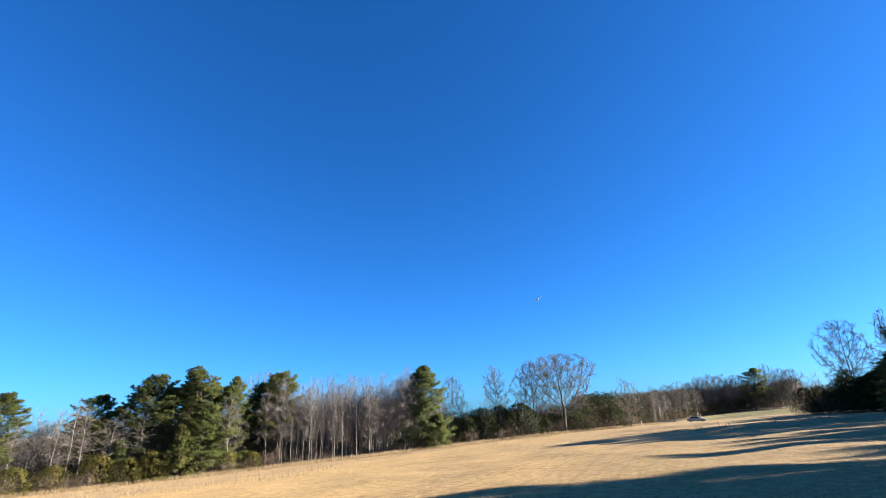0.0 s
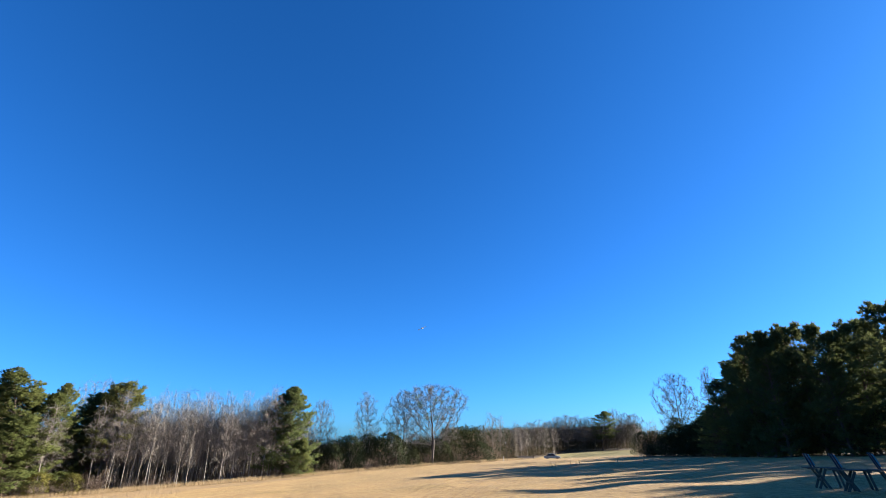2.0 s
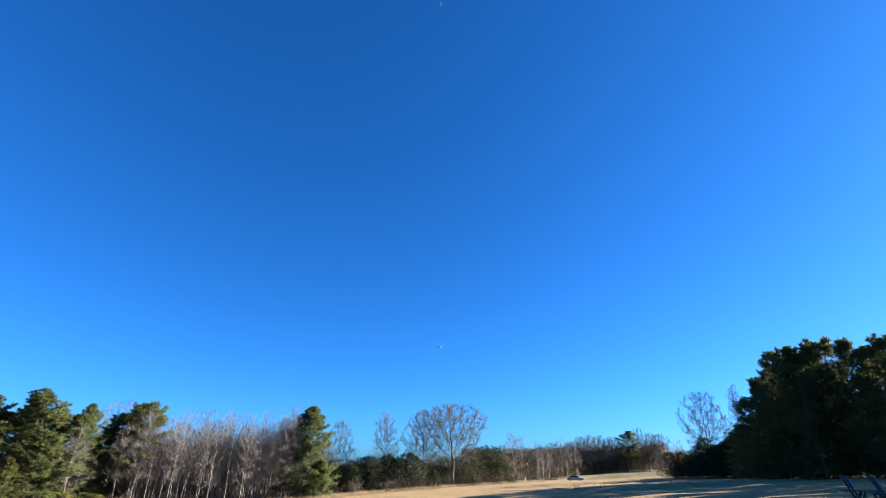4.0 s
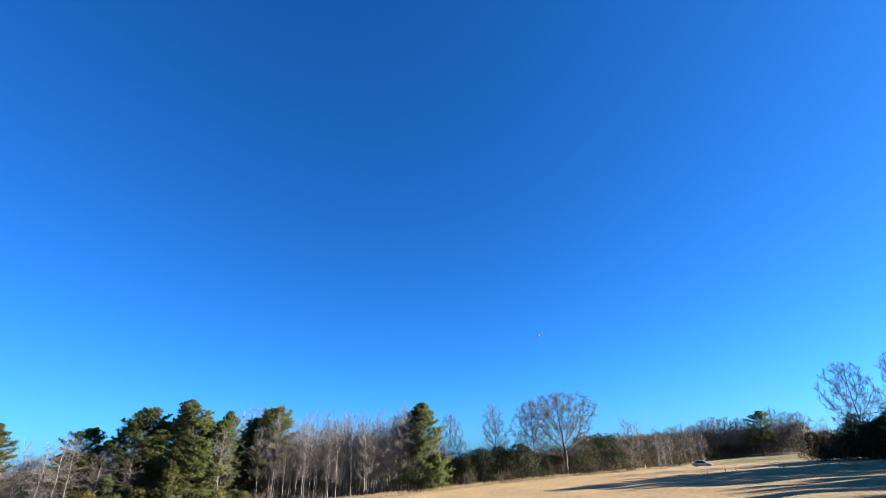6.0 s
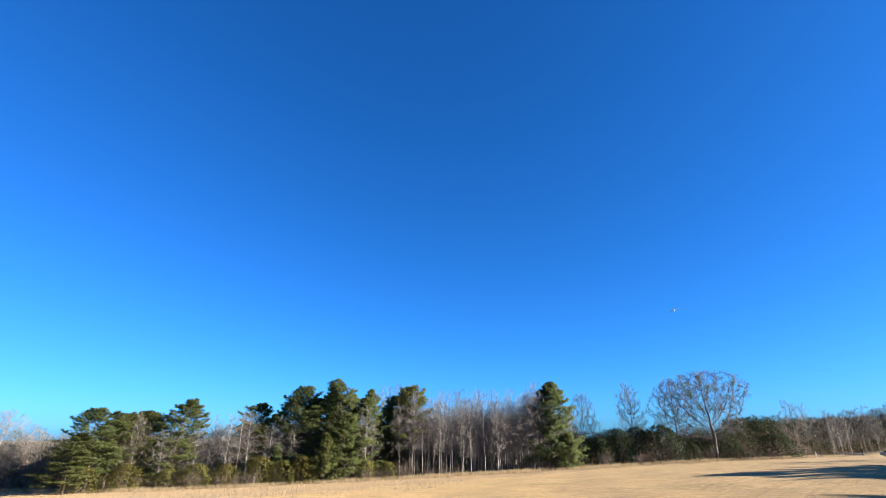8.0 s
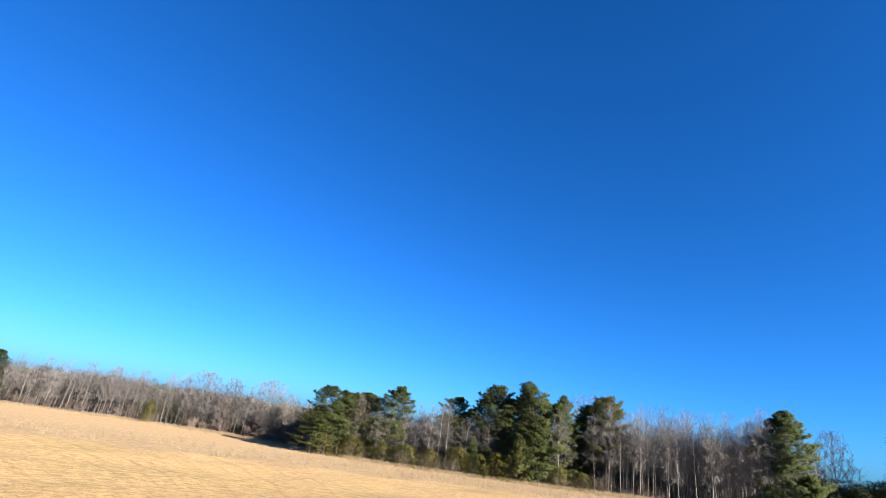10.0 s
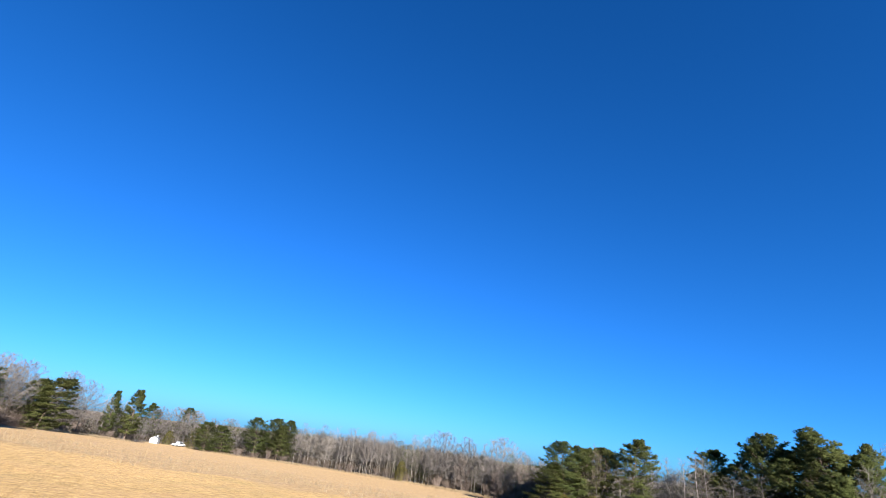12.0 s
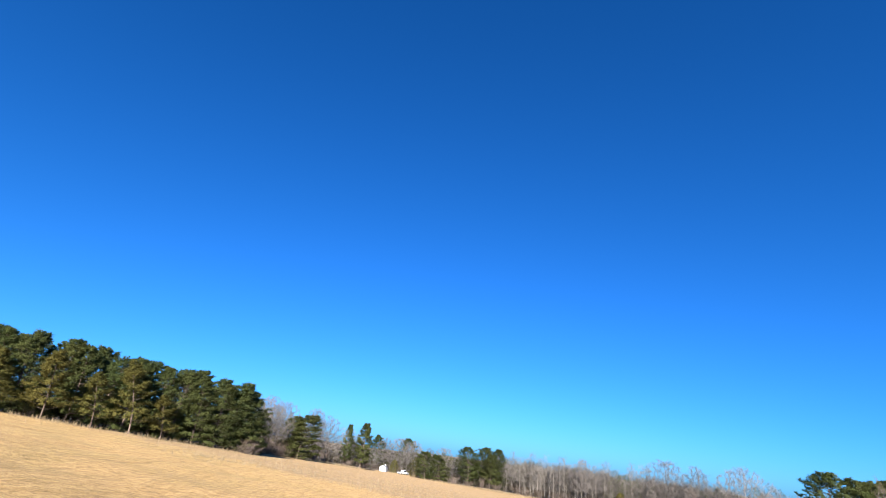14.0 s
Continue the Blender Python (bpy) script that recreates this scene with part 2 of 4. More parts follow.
def build_ground():
    na = 480
    radii = np.concatenate([[0.0], np.geomspace(2.0, 4500.0, 150)])
    az = np.linspace(-180, 180, na, endpoint=False)
    A, Rr = np.meshgrid(az, radii[1:], indexing="ij")
    X, Y = Rr * np.sin(np.radians(A)), Rr * np.cos(np.radians(A))
    Z = ground(X, Y)
    Z = Z + relief(X, Y)
    V = np.concatenate([[[0, 0, float(ground(0, 0))]], np.stack([X, Y, Z], -1).reshape(-1, 3)])
    nr = len(radii) - 1
    i, j = np.meshgrid(np.arange(na), np.arange(nr - 1), indexing="ij")
    a, b = 1 + i * nr + j, 1 + ((i + 1) % na) * nr + j
    F = np.concatenate([np.stack([a, b + 1, b], -1).reshape(-1, 3), np.stack([a, a + 1, b + 1], -1).reshape(-1, 3),
                        np.stack([np.zeros(na, int), 1 + np.arange(na) * nr, 1 + ((np.arange(na) + 1) % na) * nr], -1)[:, [0, 1, 2]]])
    ob = soup("ground", V, F, TURF, smooth=True)
    tagged(ob, "dry tan mown grass field sloping down to woods", "ground", kind="structure")
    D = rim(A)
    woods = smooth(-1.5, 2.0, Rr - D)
    edge = np.interp(A, [-128, -112, -104, -97, -75, -55, -40, -25, -10, 0, 10, 20], [74, 60, 48, 42, 38, 37, 42, 52, 66, 84, 100, 118]) + 1.6 * np.sin(A * 0.5)
    strip = smooth(0.0, 3.0, Rr - edge) * smooth(-128, -118, A) * smooth(24, 20, A) * (0.82 + 0.18 * np.sin(Rr * 0.55 + 1.5 * np.sin(A * 0.2)))
    strip = np.maximum(strip, np.exp(-((Y - 44.5 + 3.5 * np.clip((X - 22.0) / 13.0, 0, 1)) ** 2) / 2.0) * np.clip((X - 20) / 3, 0, 1) * np.clip((40 - X) / 5, 0, 1))
    past = smooth(0, 10, Rr - 150) * smooth(24, 28, A) * smooth(37, 35, A) * smooth(5, 0, Rr - D)
    col = np.zeros((len(V), 4), dtype=np.float32)
    col[:, 3] = 1
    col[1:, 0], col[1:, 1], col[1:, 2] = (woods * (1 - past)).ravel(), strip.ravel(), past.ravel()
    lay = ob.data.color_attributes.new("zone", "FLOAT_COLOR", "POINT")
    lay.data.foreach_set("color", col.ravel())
    even = np.mean([rim(A + k) for k in range(-9, 10, 3)], 0)
    rows = np.zeros((len(V), 3), dtype=np.float32)
    rows[1:, 0] = (even - Rr).ravel()
    ob.data.attributes.new("row", "FLOAT_VECTOR", "POINT").data.foreach_set("vector", rows.ravel())
    return ob


build_ground()


# ---------------------------------------------------------------- plants
def tube(V, F, pts, rads, n):
    """A tapered limb along a line of points."""
    base = len(V)
    m = len(pts)
    for k in range(m):
        d = (pts[min(k + 1, m - 1)] - pts[max(k - 1, 0)]).normalized()
        s = d.cross(Vector((0.31, 0.52, 0.79))).normalized()
        t = d.cross(s)
        for i in range(n):
            w = 2 * math.pi * i / n
            V.append(pts[k] + (s * math.cos(w) + t * math.sin(w)) * rads[k])
    for k in range(m - 1):
        for i in range(n):
            a, b = base + k * n + i, base + k * n + (i + 1) % n
            F.append((a, b, b + n))
            F.append((a, b + n, a + n))


def sliver(V, F, a, b, r):
    """The finest twigs: one tapering face each."""
    base = len(V)
    d = (b - a).normalized()
    s = d.cross(Vector((0.31 + d.z, 0.52 - d.x, 0.79))).normalized() * r
    V.extend((a + s, a - s, b))
    F.append((base, base + 1, base + 2))


def bent(rng, start, way, length, steps, wander, lift=0.0):
    pts, p, d = [start.copy()], start.copy(), way.normalized()
    for k in range(steps):
        d = (d + Vector((rng.gauss(0, wander), rng.gauss(0, wander), rng.gauss(0, wander * 0.7) + lift))).normalized()
        p = p + d * (length / steps)
        pts.append(p.copy())
    return pts


def unit(a):
    return a / (np.linalg.norm(a, axis=-1, keepdims=True) + 1e-9)


def blades(rs, C, D, count, length, width, spread, N=None):
    """Needle or leaf blades: count thin triangles round each centre, fanned about its direction, and their corners' normals, which follow the crown."""
    n = len(C) * count
    C, D = np.repeat(C, count, 0), np.repeat(D, count, 0)
    N = unit(D if N is None else np.repeat(N, count, 0))
    way = unit(unit(D) + rs.normal(0, spread, (n, 3)))
    side = unit(np.cross(way, rs.normal(0, 1, (n, 3))))
    N = unit(N + rs.normal(0, 0.33, (n, 3)))
    L = length * rs.uniform(0.6, 1.35, (n, 1))
    S = side * width * rs.uniform(0.6, 1.4, (n, 1))
    S = np.where((np.cross(S, way) * N).sum(1, keepdims=True) < 0, -S, S)
    V = np.stack([C - S, C + S, C + way * L], 1).reshape(-1, 3)
    return V, np.arange(len(V)).reshape(-1, 3), np.repeat(N, 3, 0)


def pine(name, seed, H, low, R, shape, limbs, sprays, count=8, droop=0.0, needle=NEEDLE, gap=0.0, blade=(0.30, 0.030)):
    """Trunk, limbs that turn up at their ends, flat sprays of twigs and tufts of needles; shape gives the crown's half width along its height."""
    rng, rs = random.Random(seed), np.random.RandomState(seed)
    root = new(name)
    V, F = [], []
    pts = bent(rng, Vector((0, 0, -0.4)), Vector((0, 0, 1)), H * 0.97 + 0.4, 9, 0.03)
    rads = [H * 0.012 * (1.25 - 0.3 * min(1, k)) * (1 - k / 9.6) for k in range(10)]
    tube(V, F, pts, rads, 8)
    soup("trunk", V, F, PINEBARK, root, smooth=True)
    V, F, C, D, N = [], [], [], [], []

    def tuft(p, way, axis, u):
        C.append(tuple(p)), D.append(tuple(way))
        out = Vector((p.x - axis.x, p.y - axis.y, 0.0)) / max(0.6, R * 0.8)
        N.append(tuple(out + Vector((0, 0, 0.25 + 0.7 * u)) + way.normalized() * 0.75))

    for i in range(limbs):
        u = (i + rng.random()) / limbs
        z = H * (low + (0.965 - low) * u)
        k = min(8.99, max(0, (z + 0.4) / (H * 0.97 + 0.4) * 9))
        o = pts[int(k)].lerp(pts[int(k) + 1], k - int(k))
        if rng.random() < gap:
            continue
        ln = max(0.5, R * shape(u) * rng.uniform(0.60, 1.14))
        w = i * 2.399 + rng.gauss(0, 0.5)
        up = -droop + 0.02 + 0.85 * u ** 2.5 + rng.gauss(0, 0.14)
        lp = bent(rng, o, Vector((math.cos(w), math.sin(w), up)), ln, 5, 0.08, 0.07 + 0.05 * u)
        tube(V, F, lp, [max(0.012, 0.014 * ln * (1 - q / 5.6)) for q in range(6)], 3)
        for q in range(sprays):
            f = 0.20 + 0.80 * ((q + rng.random()) / sprays) ** 0.75
            k2 = min(4.99, f * 5)
            base = lp[int(k2)].lerp(lp[int(k2) + 1], k2 - int(k2))
            d = (lp[int(k2) + 1] - lp[int(k2)]).normalized()
            lateral = Vector((-d.y, d.x, 0)).normalized() * (1 if q % 2 else -1)
            way = (d * rng.uniform(0.5, 1.0) + lateral * rng.uniform(0.2, 1.0) + Vector((0, 0, rng.gauss(0.20, 0.22)))).normalized()
            reach = ln * 0.40 * (1.12 - f) * rng.uniform(0.5, 1.35) + 0.22
            way2 = way + Vector((0, 0, 0.35))
            tip = base + way * reach
            tuft(tip, way2, o, u)
            tuft(base.lerp(tip, rng.uniform(0.4, 0.7)), way2, o, u)
    for q in range(14):
        a = q * 2.399
        way = Vector((math.cos(a) * 0.5, math.sin(a) * 0.5, 1.0))
        tuft(pts[-1] + way * (0.12 * (q % 4)) - Vector((0, 0, 0.10 * q)), way, pts[-1], 1.0)
    soup("branchwork", V, F, PINEBARK, root, smooth=True)
    C, D, N = np.array(C), np.array(D), np.array(N)
    C = C + rs.normal(0, 0.09, C.shape)
    BV, BF, BN = blades(rs, C, D, count, blade[0], blade[1], 0.62, N)
    soup("crown", BV, BF, needle, root, normals=BN)["kind"] = "stuff"
    return root, float(np.percentile(BV[:, 2], 99.6)), 2 * float(np.percentile(np.hypot(BV[:, 0], BV[:, 1]), 95))


def skeleton(seed, H, W, base, stem, outline, points, step, kill, up, lean):
    """Limbs of a leafless tree that grow into the room of its crown: joints and, for each, the joint it springs from."""
    rs = np.random.RandomState(seed)
    u = rs.uniform(0, 1, points) ** 0.85
    w = rs.uniform(0, 6.2832, points)
    lump = 1 + 0.20 * np.sin(2 * w + seed) + 0.16 * np.sin(3 * w + 5 * u + 2 * seed)
    r = W / 2 * np.array([outline(k) for k in u]) * lump * rs.uniform(0.05, 1, points) ** 0.6
    goal = np.stack([r * np.cos(w) + lean * H * u, r * np.sin(w), H * (base + (0.98 - base) * u)], 1)
    count = max(3, int(H * stem / step))
    P = np.zeros((6000, 3))
    up_stem = np.linspace(0, 1, count)
    P[:count, 0] = np.cumsum(rs.normal(0, 0.05, count)) * step + lean * H * up_stem * stem
    P[:count, 1] = np.cumsum(rs.normal(0, 0.05, count)) * step
    P[:count, 2] = -0.3 + (H * stem + 0.3) * up_stem
    parent = list(range(-1, count - 1))
    n = count
    dist = np.linalg.norm(goal[:, None] - P[None, :n], axis=2)
    # joints low on the stem stay bare
    dist[:, P[:n, 2] < H * base * 0.75] = 1e6
    near, gap = dist.argmin(1), dist.min(1)
    for turn in range(120):
        if not len(goal) or n > 5600:
            break
        pull = np.zeros((n, 3))
        np.add.at(pull, near, unit(goal - P[near]))
        grown = np.unique(near)
        before = unit(P[grown] - P[np.maximum(0, np.array(parent)[grown])])
        way = unit(unit(pull[grown]) + 0.45 * before + rs.normal(0, 0.11, (len(grown), 3)) + np.array([0, 0, up]))
        fresh = P[grown] + way * step
        far = np.linalg.norm(fresh[:, None] - P[None, :n], axis=2).min(1) > step * 0.45
        fresh, grown = fresh[far], grown[far]
        if not len(fresh):
            break
        m = len(fresh)
        P[n:n + m] = fresh
        parent.extend(int(g) for g in grown)
        dist = np.linalg.norm(goal[:, None] - fresh[None], axis=2)
        closer = dist.min(1) < gap
        near = np.where(closer, n + dist.argmin(1), near)
        gap = np.minimum(gap, dist.min(1))
        n += m
        alive = gap > kill
        goal, near, gap = goal[alive], near[alive], gap[alive]
    return P[:n], parent, count


def bare(name, seed, H, W, base, stem, outline, points, barkmat, twigs, step=0.55, kill=0.8, up=0.12, lean=0.0, girth=0.0, fuzz=9, twig=0.75, clumps=0, thin=0.013):
    """A leafless broad-leaved tree: trunk, limbs that fork and thin out, fine twigs at their ends."""
    rng, rs = random.Random(seed), np.random.RandomState(seed + 1)
    root = new(name)
    P, parent, count = skeleton(seed, H, W, base, stem, outline, points, step, kill, up, lean)
    n = len(P)
    kids = [[] for k in range(n)]
    load = np.zeros(n)
    for k in range(n - 1, 0, -1):
        load[k] = max(load[k], 1.0)
        load[parent[k]] += load[k]
        kids[parent[k]].append(k)
    load[0] = max(load[0], 1)
    # load counts joints above: thickness follows it
    tip = 0.014
    rad = tip * load ** 0.40
    if girth:
        rad = np.maximum(tip, rad * np.interp(rad, [tip, rad[0]], [1, girth / rad[0]]))
    TV, TF, LV, LF = [], [], [], []
    stack = [(0, -1)]
    while stack:
        k, root_k = stack.pop()
        chain = [k] if root_k < 0 else [root_k, k]
        while kids[k]:
            order = sorted(kids[k], key=lambda c: -load[c])
            for c in order[1:]:
                stack.append((c, k))
            k = order[0]
            chain.append(k)
        thick = rad[chain[min(1, len(chain) - 1)]]
        if thick < 0.03 and len(chain) > 3:
            chain = chain[:1] + chain[1:-1:2] + chain[-1:]
        pts = [Vector(P[c]) for c in chain]
        rs_ = [float(rad[c]) for c in chain]
        if root_k >= 0:
            rs_[0] = rs_[1]
        if len(pts) > 1:
            if root_k < 0:
                rs_[0] *= 1.35
                tube(TV, TF, pts, rs_, 7 if rs_[0] > 0.15 else 5)
            else:
                tube(LV, LF, pts, rs_, 5 if thick > 0.06 else 3)
    soup("trunk", TV, TF, barkmat, root, smooth=True)
    soup("branchwork", LV, LF, barkmat, root, smooth=True)["kind"] = "stuff"
    # twigs
    ends = np.array([k for k in range(count, n) if rad[k] < 0.038])
    at_k = np.repeat(ends, fuzz)
    seg = unit(P[at_k] - P[np.array(parent)[at_k]])
    way = unit(seg * 0.75 + rs.normal(0, 0.55, seg.shape) + np.array([0, 0, 0.22]))
    o = P[at_k] - seg * step * rs.uniform(0, 1, (len(at_k), 1))
    ln = twig * rs.uniform(0.5, 1.3, (len(at_k), 1))
    side = unit(np.cross(way, rs.normal(0, 1, way.shape))) * thin
    WV = [np.stack([o - side, o + side, o + way * ln], 1).reshape(-1, 3)]
    o2 = o + way * ln * 0.45
    way2 = unit(way + rs.normal(0, 0.5, way.shape))
    side = unit(np.cross(way2, rs.normal(0, 1, way.shape))) * thin
    WV.append(np.stack([o2 - side, o2 + side, o2 + way2 * ln * 0.6], 1).reshape(-1, 3))
    WV = np.concatenate(WV)
    soup("twig_crown", WV, np.arange(len(WV)).reshape(-1, 3), twigs, root)["kind"] = "stuff"
    spots = [k for k in range(count, n) if 0.02 < rad[k] < 0.05 and P[k][2] > H * 0.5 and P[k][0] > -W * 0.12]
    for k in rng.sample(spots, min(clumps, len(spots))):
        ball = rs.normal(0, 0.24, (44, 3))
        bv, bf, bn = blades(rs, ball + P[k], ball, 6, 0.22, 0.035, 0.5)
        soup("mistletoe", bv, bf, NEEDLE, root, "green mistletoe clump in the crown", normals=bn)["kind"] = "stuff"
    return root, float(np.percentile(WV[:, 2], 99.7)), 2 * float(np.percentile(np.hypot(WV[:, 0], WV[:, 1]), 96))


def bush(name, seed, H, R, sprays, mat, stems=9, twiggy=0, blade=(0.38, 0.065)):
    """Stems from the ground with leaves or dry twigs all round, uneven at the outline."""
    rng, rs = random.Random(seed), np.random.RandomState(seed)
    root = new(name)
    V, F = [], []
    for i in range(stems):
        w = i * 2.399
        lean = rng.uniform(0.1, 0.75)
        ln = H * rng.uniform(0.65, 1.0)
        lp = bent(rng, Vector((rng.gauss(0, R * 0.25), rng.gauss(0, R * 0.25), -0.1)), Vector((math.cos(w) * lean * R / H * 1.6, math.sin(w) * lean * R / H * 1.6, 1)), ln, 4, 0.12, 0.0)
        tube(V, F, lp, [max(0.008, 0.014 * H * 0.4 * (1 - q / 4.6)) for q in range(5)], 3)
        for q in range(twiggy):
            k = min(3.99, 4 * (0.05 + 0.95 * rng.random()))
            b = lp[int(k)].lerp(lp[int(k) + 1], k - int(k))
            out = Vector((rng.gauss(0, 1), rng.gauss(0, 1), rng.gauss(0.8, 0.6))).normalized()
            sliver(V, F, b, b + out * H * rng.uniform(0.12, 0.36), 0.012)
    soup("stem_mass", V, F, BROWNBARK, root)["kind"] = "stuff"
    n = sprays
    u = rs.uniform(0, 1, n) ** 0.8
    w = rs.uniform(0, 2 * np.pi, n)
    lobes = 1 + 0.22 * np.sin(3 * w + seed) + 0.15 * np.sin(5 * w + 2.0 * seed + 4 * u)
    rad = R * lobes * np.sqrt(np.clip(1 - u ** 2.2, 0, 1)) * rs.uniform(0.45, 1.05, n) ** 0.5
    C = np.stack([rad * np.cos(w), rad * np.sin(w), 0.1 + u * H * (0.9 + 0.1 * lobes)], 1) + rs.normal(0, 0.1, (n, 3))
    D = np.stack([np.cos(w), np.sin(w), 0.3 + u], 1)
    BV, BF, BN = blades(rs, C, D + np.array([0, 0, 0.4]), 8, blade[0], blade[1], 0.6, D)
    soup("foliage", BV, BF, mat, root, normals=BN)["kind"] = "stuff"
    return root, H, 2 * R


class Kind:
    """A plant built once; set() plants copies of it, the first being the plant itself."""

    def __init__(self, root, height, width, wide=1.0):
        self.root, self.height, self.width, self.wide, self.used = root, height, width, wide, False

    def set(self, az, d, h, w, rng, label, category, group, sink=0.1):
        x, y, z = at(az, d)
        s, v = w * self.wide / self.width, h / self.height
        m = Matrix.Translation((x, y, z - sink)) @ Matrix.Rotation(rng.uniform(0, 6.28), 4, "Z")
        size = Matrix.Diagonal((s, s, v, 1))
        if not self.used:
            self.used, self.first = True, m @ size
            ob = self.root
        else:
            ob = copy_thing(self.root, m @ size)
        return tagged(ob, label, category, group)

    def done(self):
        if self.used:
            self.root.matrix_basis = self.first


def dome(u):
    return (0.55 + 0.45 * u / 0.35 if u < 0.35 else math.sqrt(max(0.02, 1 - ((u - 0.35) / 0.68) ** 2)))


def cone(u):
    return 0.12 + 0.95 * (1 - u) ** 0.75


def ragged(u):
    return (0.50 + 0.55 * math.sin(math.pi * min(1, 0.12 + u * 0.72))) * (0.92 + 0.14 * math.sin(11 * u)) * math.sqrt(max(0.05, 1 - u ** 3))


def full(u):
    return (0.8 + 0.25 * math.sin(2.6 * u + 0.6)) * math.sqrt(max(0.03, 1 - u ** 2.6))


def ovate(u):
    return max(0.14, (1 - u ** 2.5) ** 0.64) * (0.93 + 0.09 * math.sin(13 * u))


def broad(u):
    return (0.8 + 0.25 * math.sin(2.6 * u + 0.6)) * math.sqrt(max(0.10, 1 - u ** 3.6))


def fan(u):
    return (0.45 + 0.75 * u) * math.sqrt(max(0.05, 1 - u ** 4))


def globe(u):
    return math.sqrt(max(0.05, 1 - (1.7 * u - 0.72) ** 2))


def plume(u):
    return (0.35 + 0.75 * math.sin(math.pi * min(1, 0.1 + 0.85 * u))) * (1 - 0.35 * u)


def cap(u):
    return math.sqrt(max(0.07, 1 - ((u - 0.40) / 0.62) ** 2)) * (0.92 + 0.10 * math.sin(9 * u))


def spindle(u):
    return 0.30 + 0.78 * (1 - u) ** 0.6 * (0.6 + 0.4 * min(1, u / 0.3))


FINE = (0.30, 0.033)
PINES = [Kind(*pine("pine_tree", 11, 16, 0.14, 3.6, ovate, 118, 17, 12, gap=0.03, blade=FINE), 1.34),
         Kind(*pine("pine_tree", 12, 16, 0.28, 3.6, ragged, 100, 16, 12, gap=0.07, blade=FINE), 1.28),
         Kind(*pine("pine_tree", 13, 16, 0.08, 3.6, spindle, 124, 16, 12, gap=0.03, blade=FINE), 1.34),
         Kind(*pine("pine_tree", 14, 16, 0.15, 3.6, dome, 112, 17, 12, gap=0.05, blade=FINE), 1.3),
         Kind(*pine("pine_tree", 15, 16, 0.30, 3.6, cap, 104, 18, 12, droop=-0.22, gap=0.05, blade=FINE), 1.3)]
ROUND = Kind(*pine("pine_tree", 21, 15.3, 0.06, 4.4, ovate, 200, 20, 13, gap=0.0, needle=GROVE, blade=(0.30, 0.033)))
FULL = [Kind(*pine("pine_tree", 31, 12, 0.02, 3.0, spindle, 112, 15, 12, droop=0.04, blade=(0.28, 0.031))),
        Kind(*pine("pine_tree", 32, 12, 0.03, 3.1, broad, 112, 15, 12, gap=0.02, droop=0.02, blade=(0.28, 0.031))),
        Kind(*pine("pine_tree", 34, 12, 0.05, 3.1, dome, 112, 15, 12, gap=0.03, droop=0.02, blade=(0.28, 0.031)))]
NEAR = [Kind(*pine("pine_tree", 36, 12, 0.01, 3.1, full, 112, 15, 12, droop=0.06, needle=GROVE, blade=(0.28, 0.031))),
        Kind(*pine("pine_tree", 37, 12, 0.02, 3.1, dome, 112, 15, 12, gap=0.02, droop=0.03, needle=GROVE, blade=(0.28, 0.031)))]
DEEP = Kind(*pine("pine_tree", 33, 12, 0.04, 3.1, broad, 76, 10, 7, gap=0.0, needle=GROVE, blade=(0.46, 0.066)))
OPEN = Kind(*pine("pine_tree", 35, 9, 0.10, 2.6, cone, 50, 17, 12, gap=0.12, needle=OLIVE, blade=(0.30, 0.031)))
YOUNG = Kind(*pine("young_pine", 41, 7, 0.03, 2.5, cone, 74, 14, 11, blade=(0.28, 0.032)))
SPIRE = Kind(*pine("cedar_tree", 45, 13, 0.12, 2.0, full, 84, 14, 11, gap=0.03, blade=(0.34, 0.036)))
OAKS = [Kind(*bare("bare_tree", 51, 15, 9.5, 0.26, 0.42, globe, 900, DUSKBARK, TWIGBARK, kill=0.62, up=0.2)),
        Kind(*bare("bare_tree", 52, 15, 7.0, 0.28, 0.50, plume, 700, DUSKBARK, TWIGBARK, kill=0.62, up=0.32)),
        Kind(*bare("bare_tree", 53, 13, 11, 0.28, 0.36, globe, 900, GREYBARK, TWIGBARK, kill=0.62, up=0.15))]
BIG = Kind(*bare("bare_tree", 57, 16.5, 13.0, 0.22, 0.30, fan, 1500, DUSKBARK, TWIGBARK, kill=0.6, up=0.28, girth=0.27, clumps=14))
POLES = [Kind(*bare("bare_tree", 61, 13, 4.6, 0.22, 0.84, plume, 190, PALEBARK, GREYBARK, kill=0.6, up=0.5, lean=0.02, girth=0.075, fuzz=4, twig=1.0)),
         Kind(*bare("bare_tree", 62, 13, 4.0, 0.30, 0.88, plume, 170, GREYBARK, GREYBARK, kill=0.6, up=0.55, lean=-0.03, girth=0.070, fuzz=4, twig=1.0)),
         Kind(*bare("bare_tree", 63, 13, 5.2, 0.35, 0.66, globe, 220, GREYBARK, TWIGBARK, kill=0.6, up=0.45, lean=0.04, girth=0.085, fuzz=4, twig=1.0)),
         Kind(*bare("bare_tree", 65, 13, 4.8, 0.28, 0.76, fan, 200, PALEBARK, TWIGBARK, kill=0.6, up=0.55, lean=-0.02, girth=0.075, fuzz=4, twig=1.0)),
         Kind(*bare("bare_tree", 64, 9, 5.0, 0.10, 0.30, globe, 260, GREYBARK, BROWNBARK, kill=0.55, up=0.4, fuzz=6, twig=0.8))]
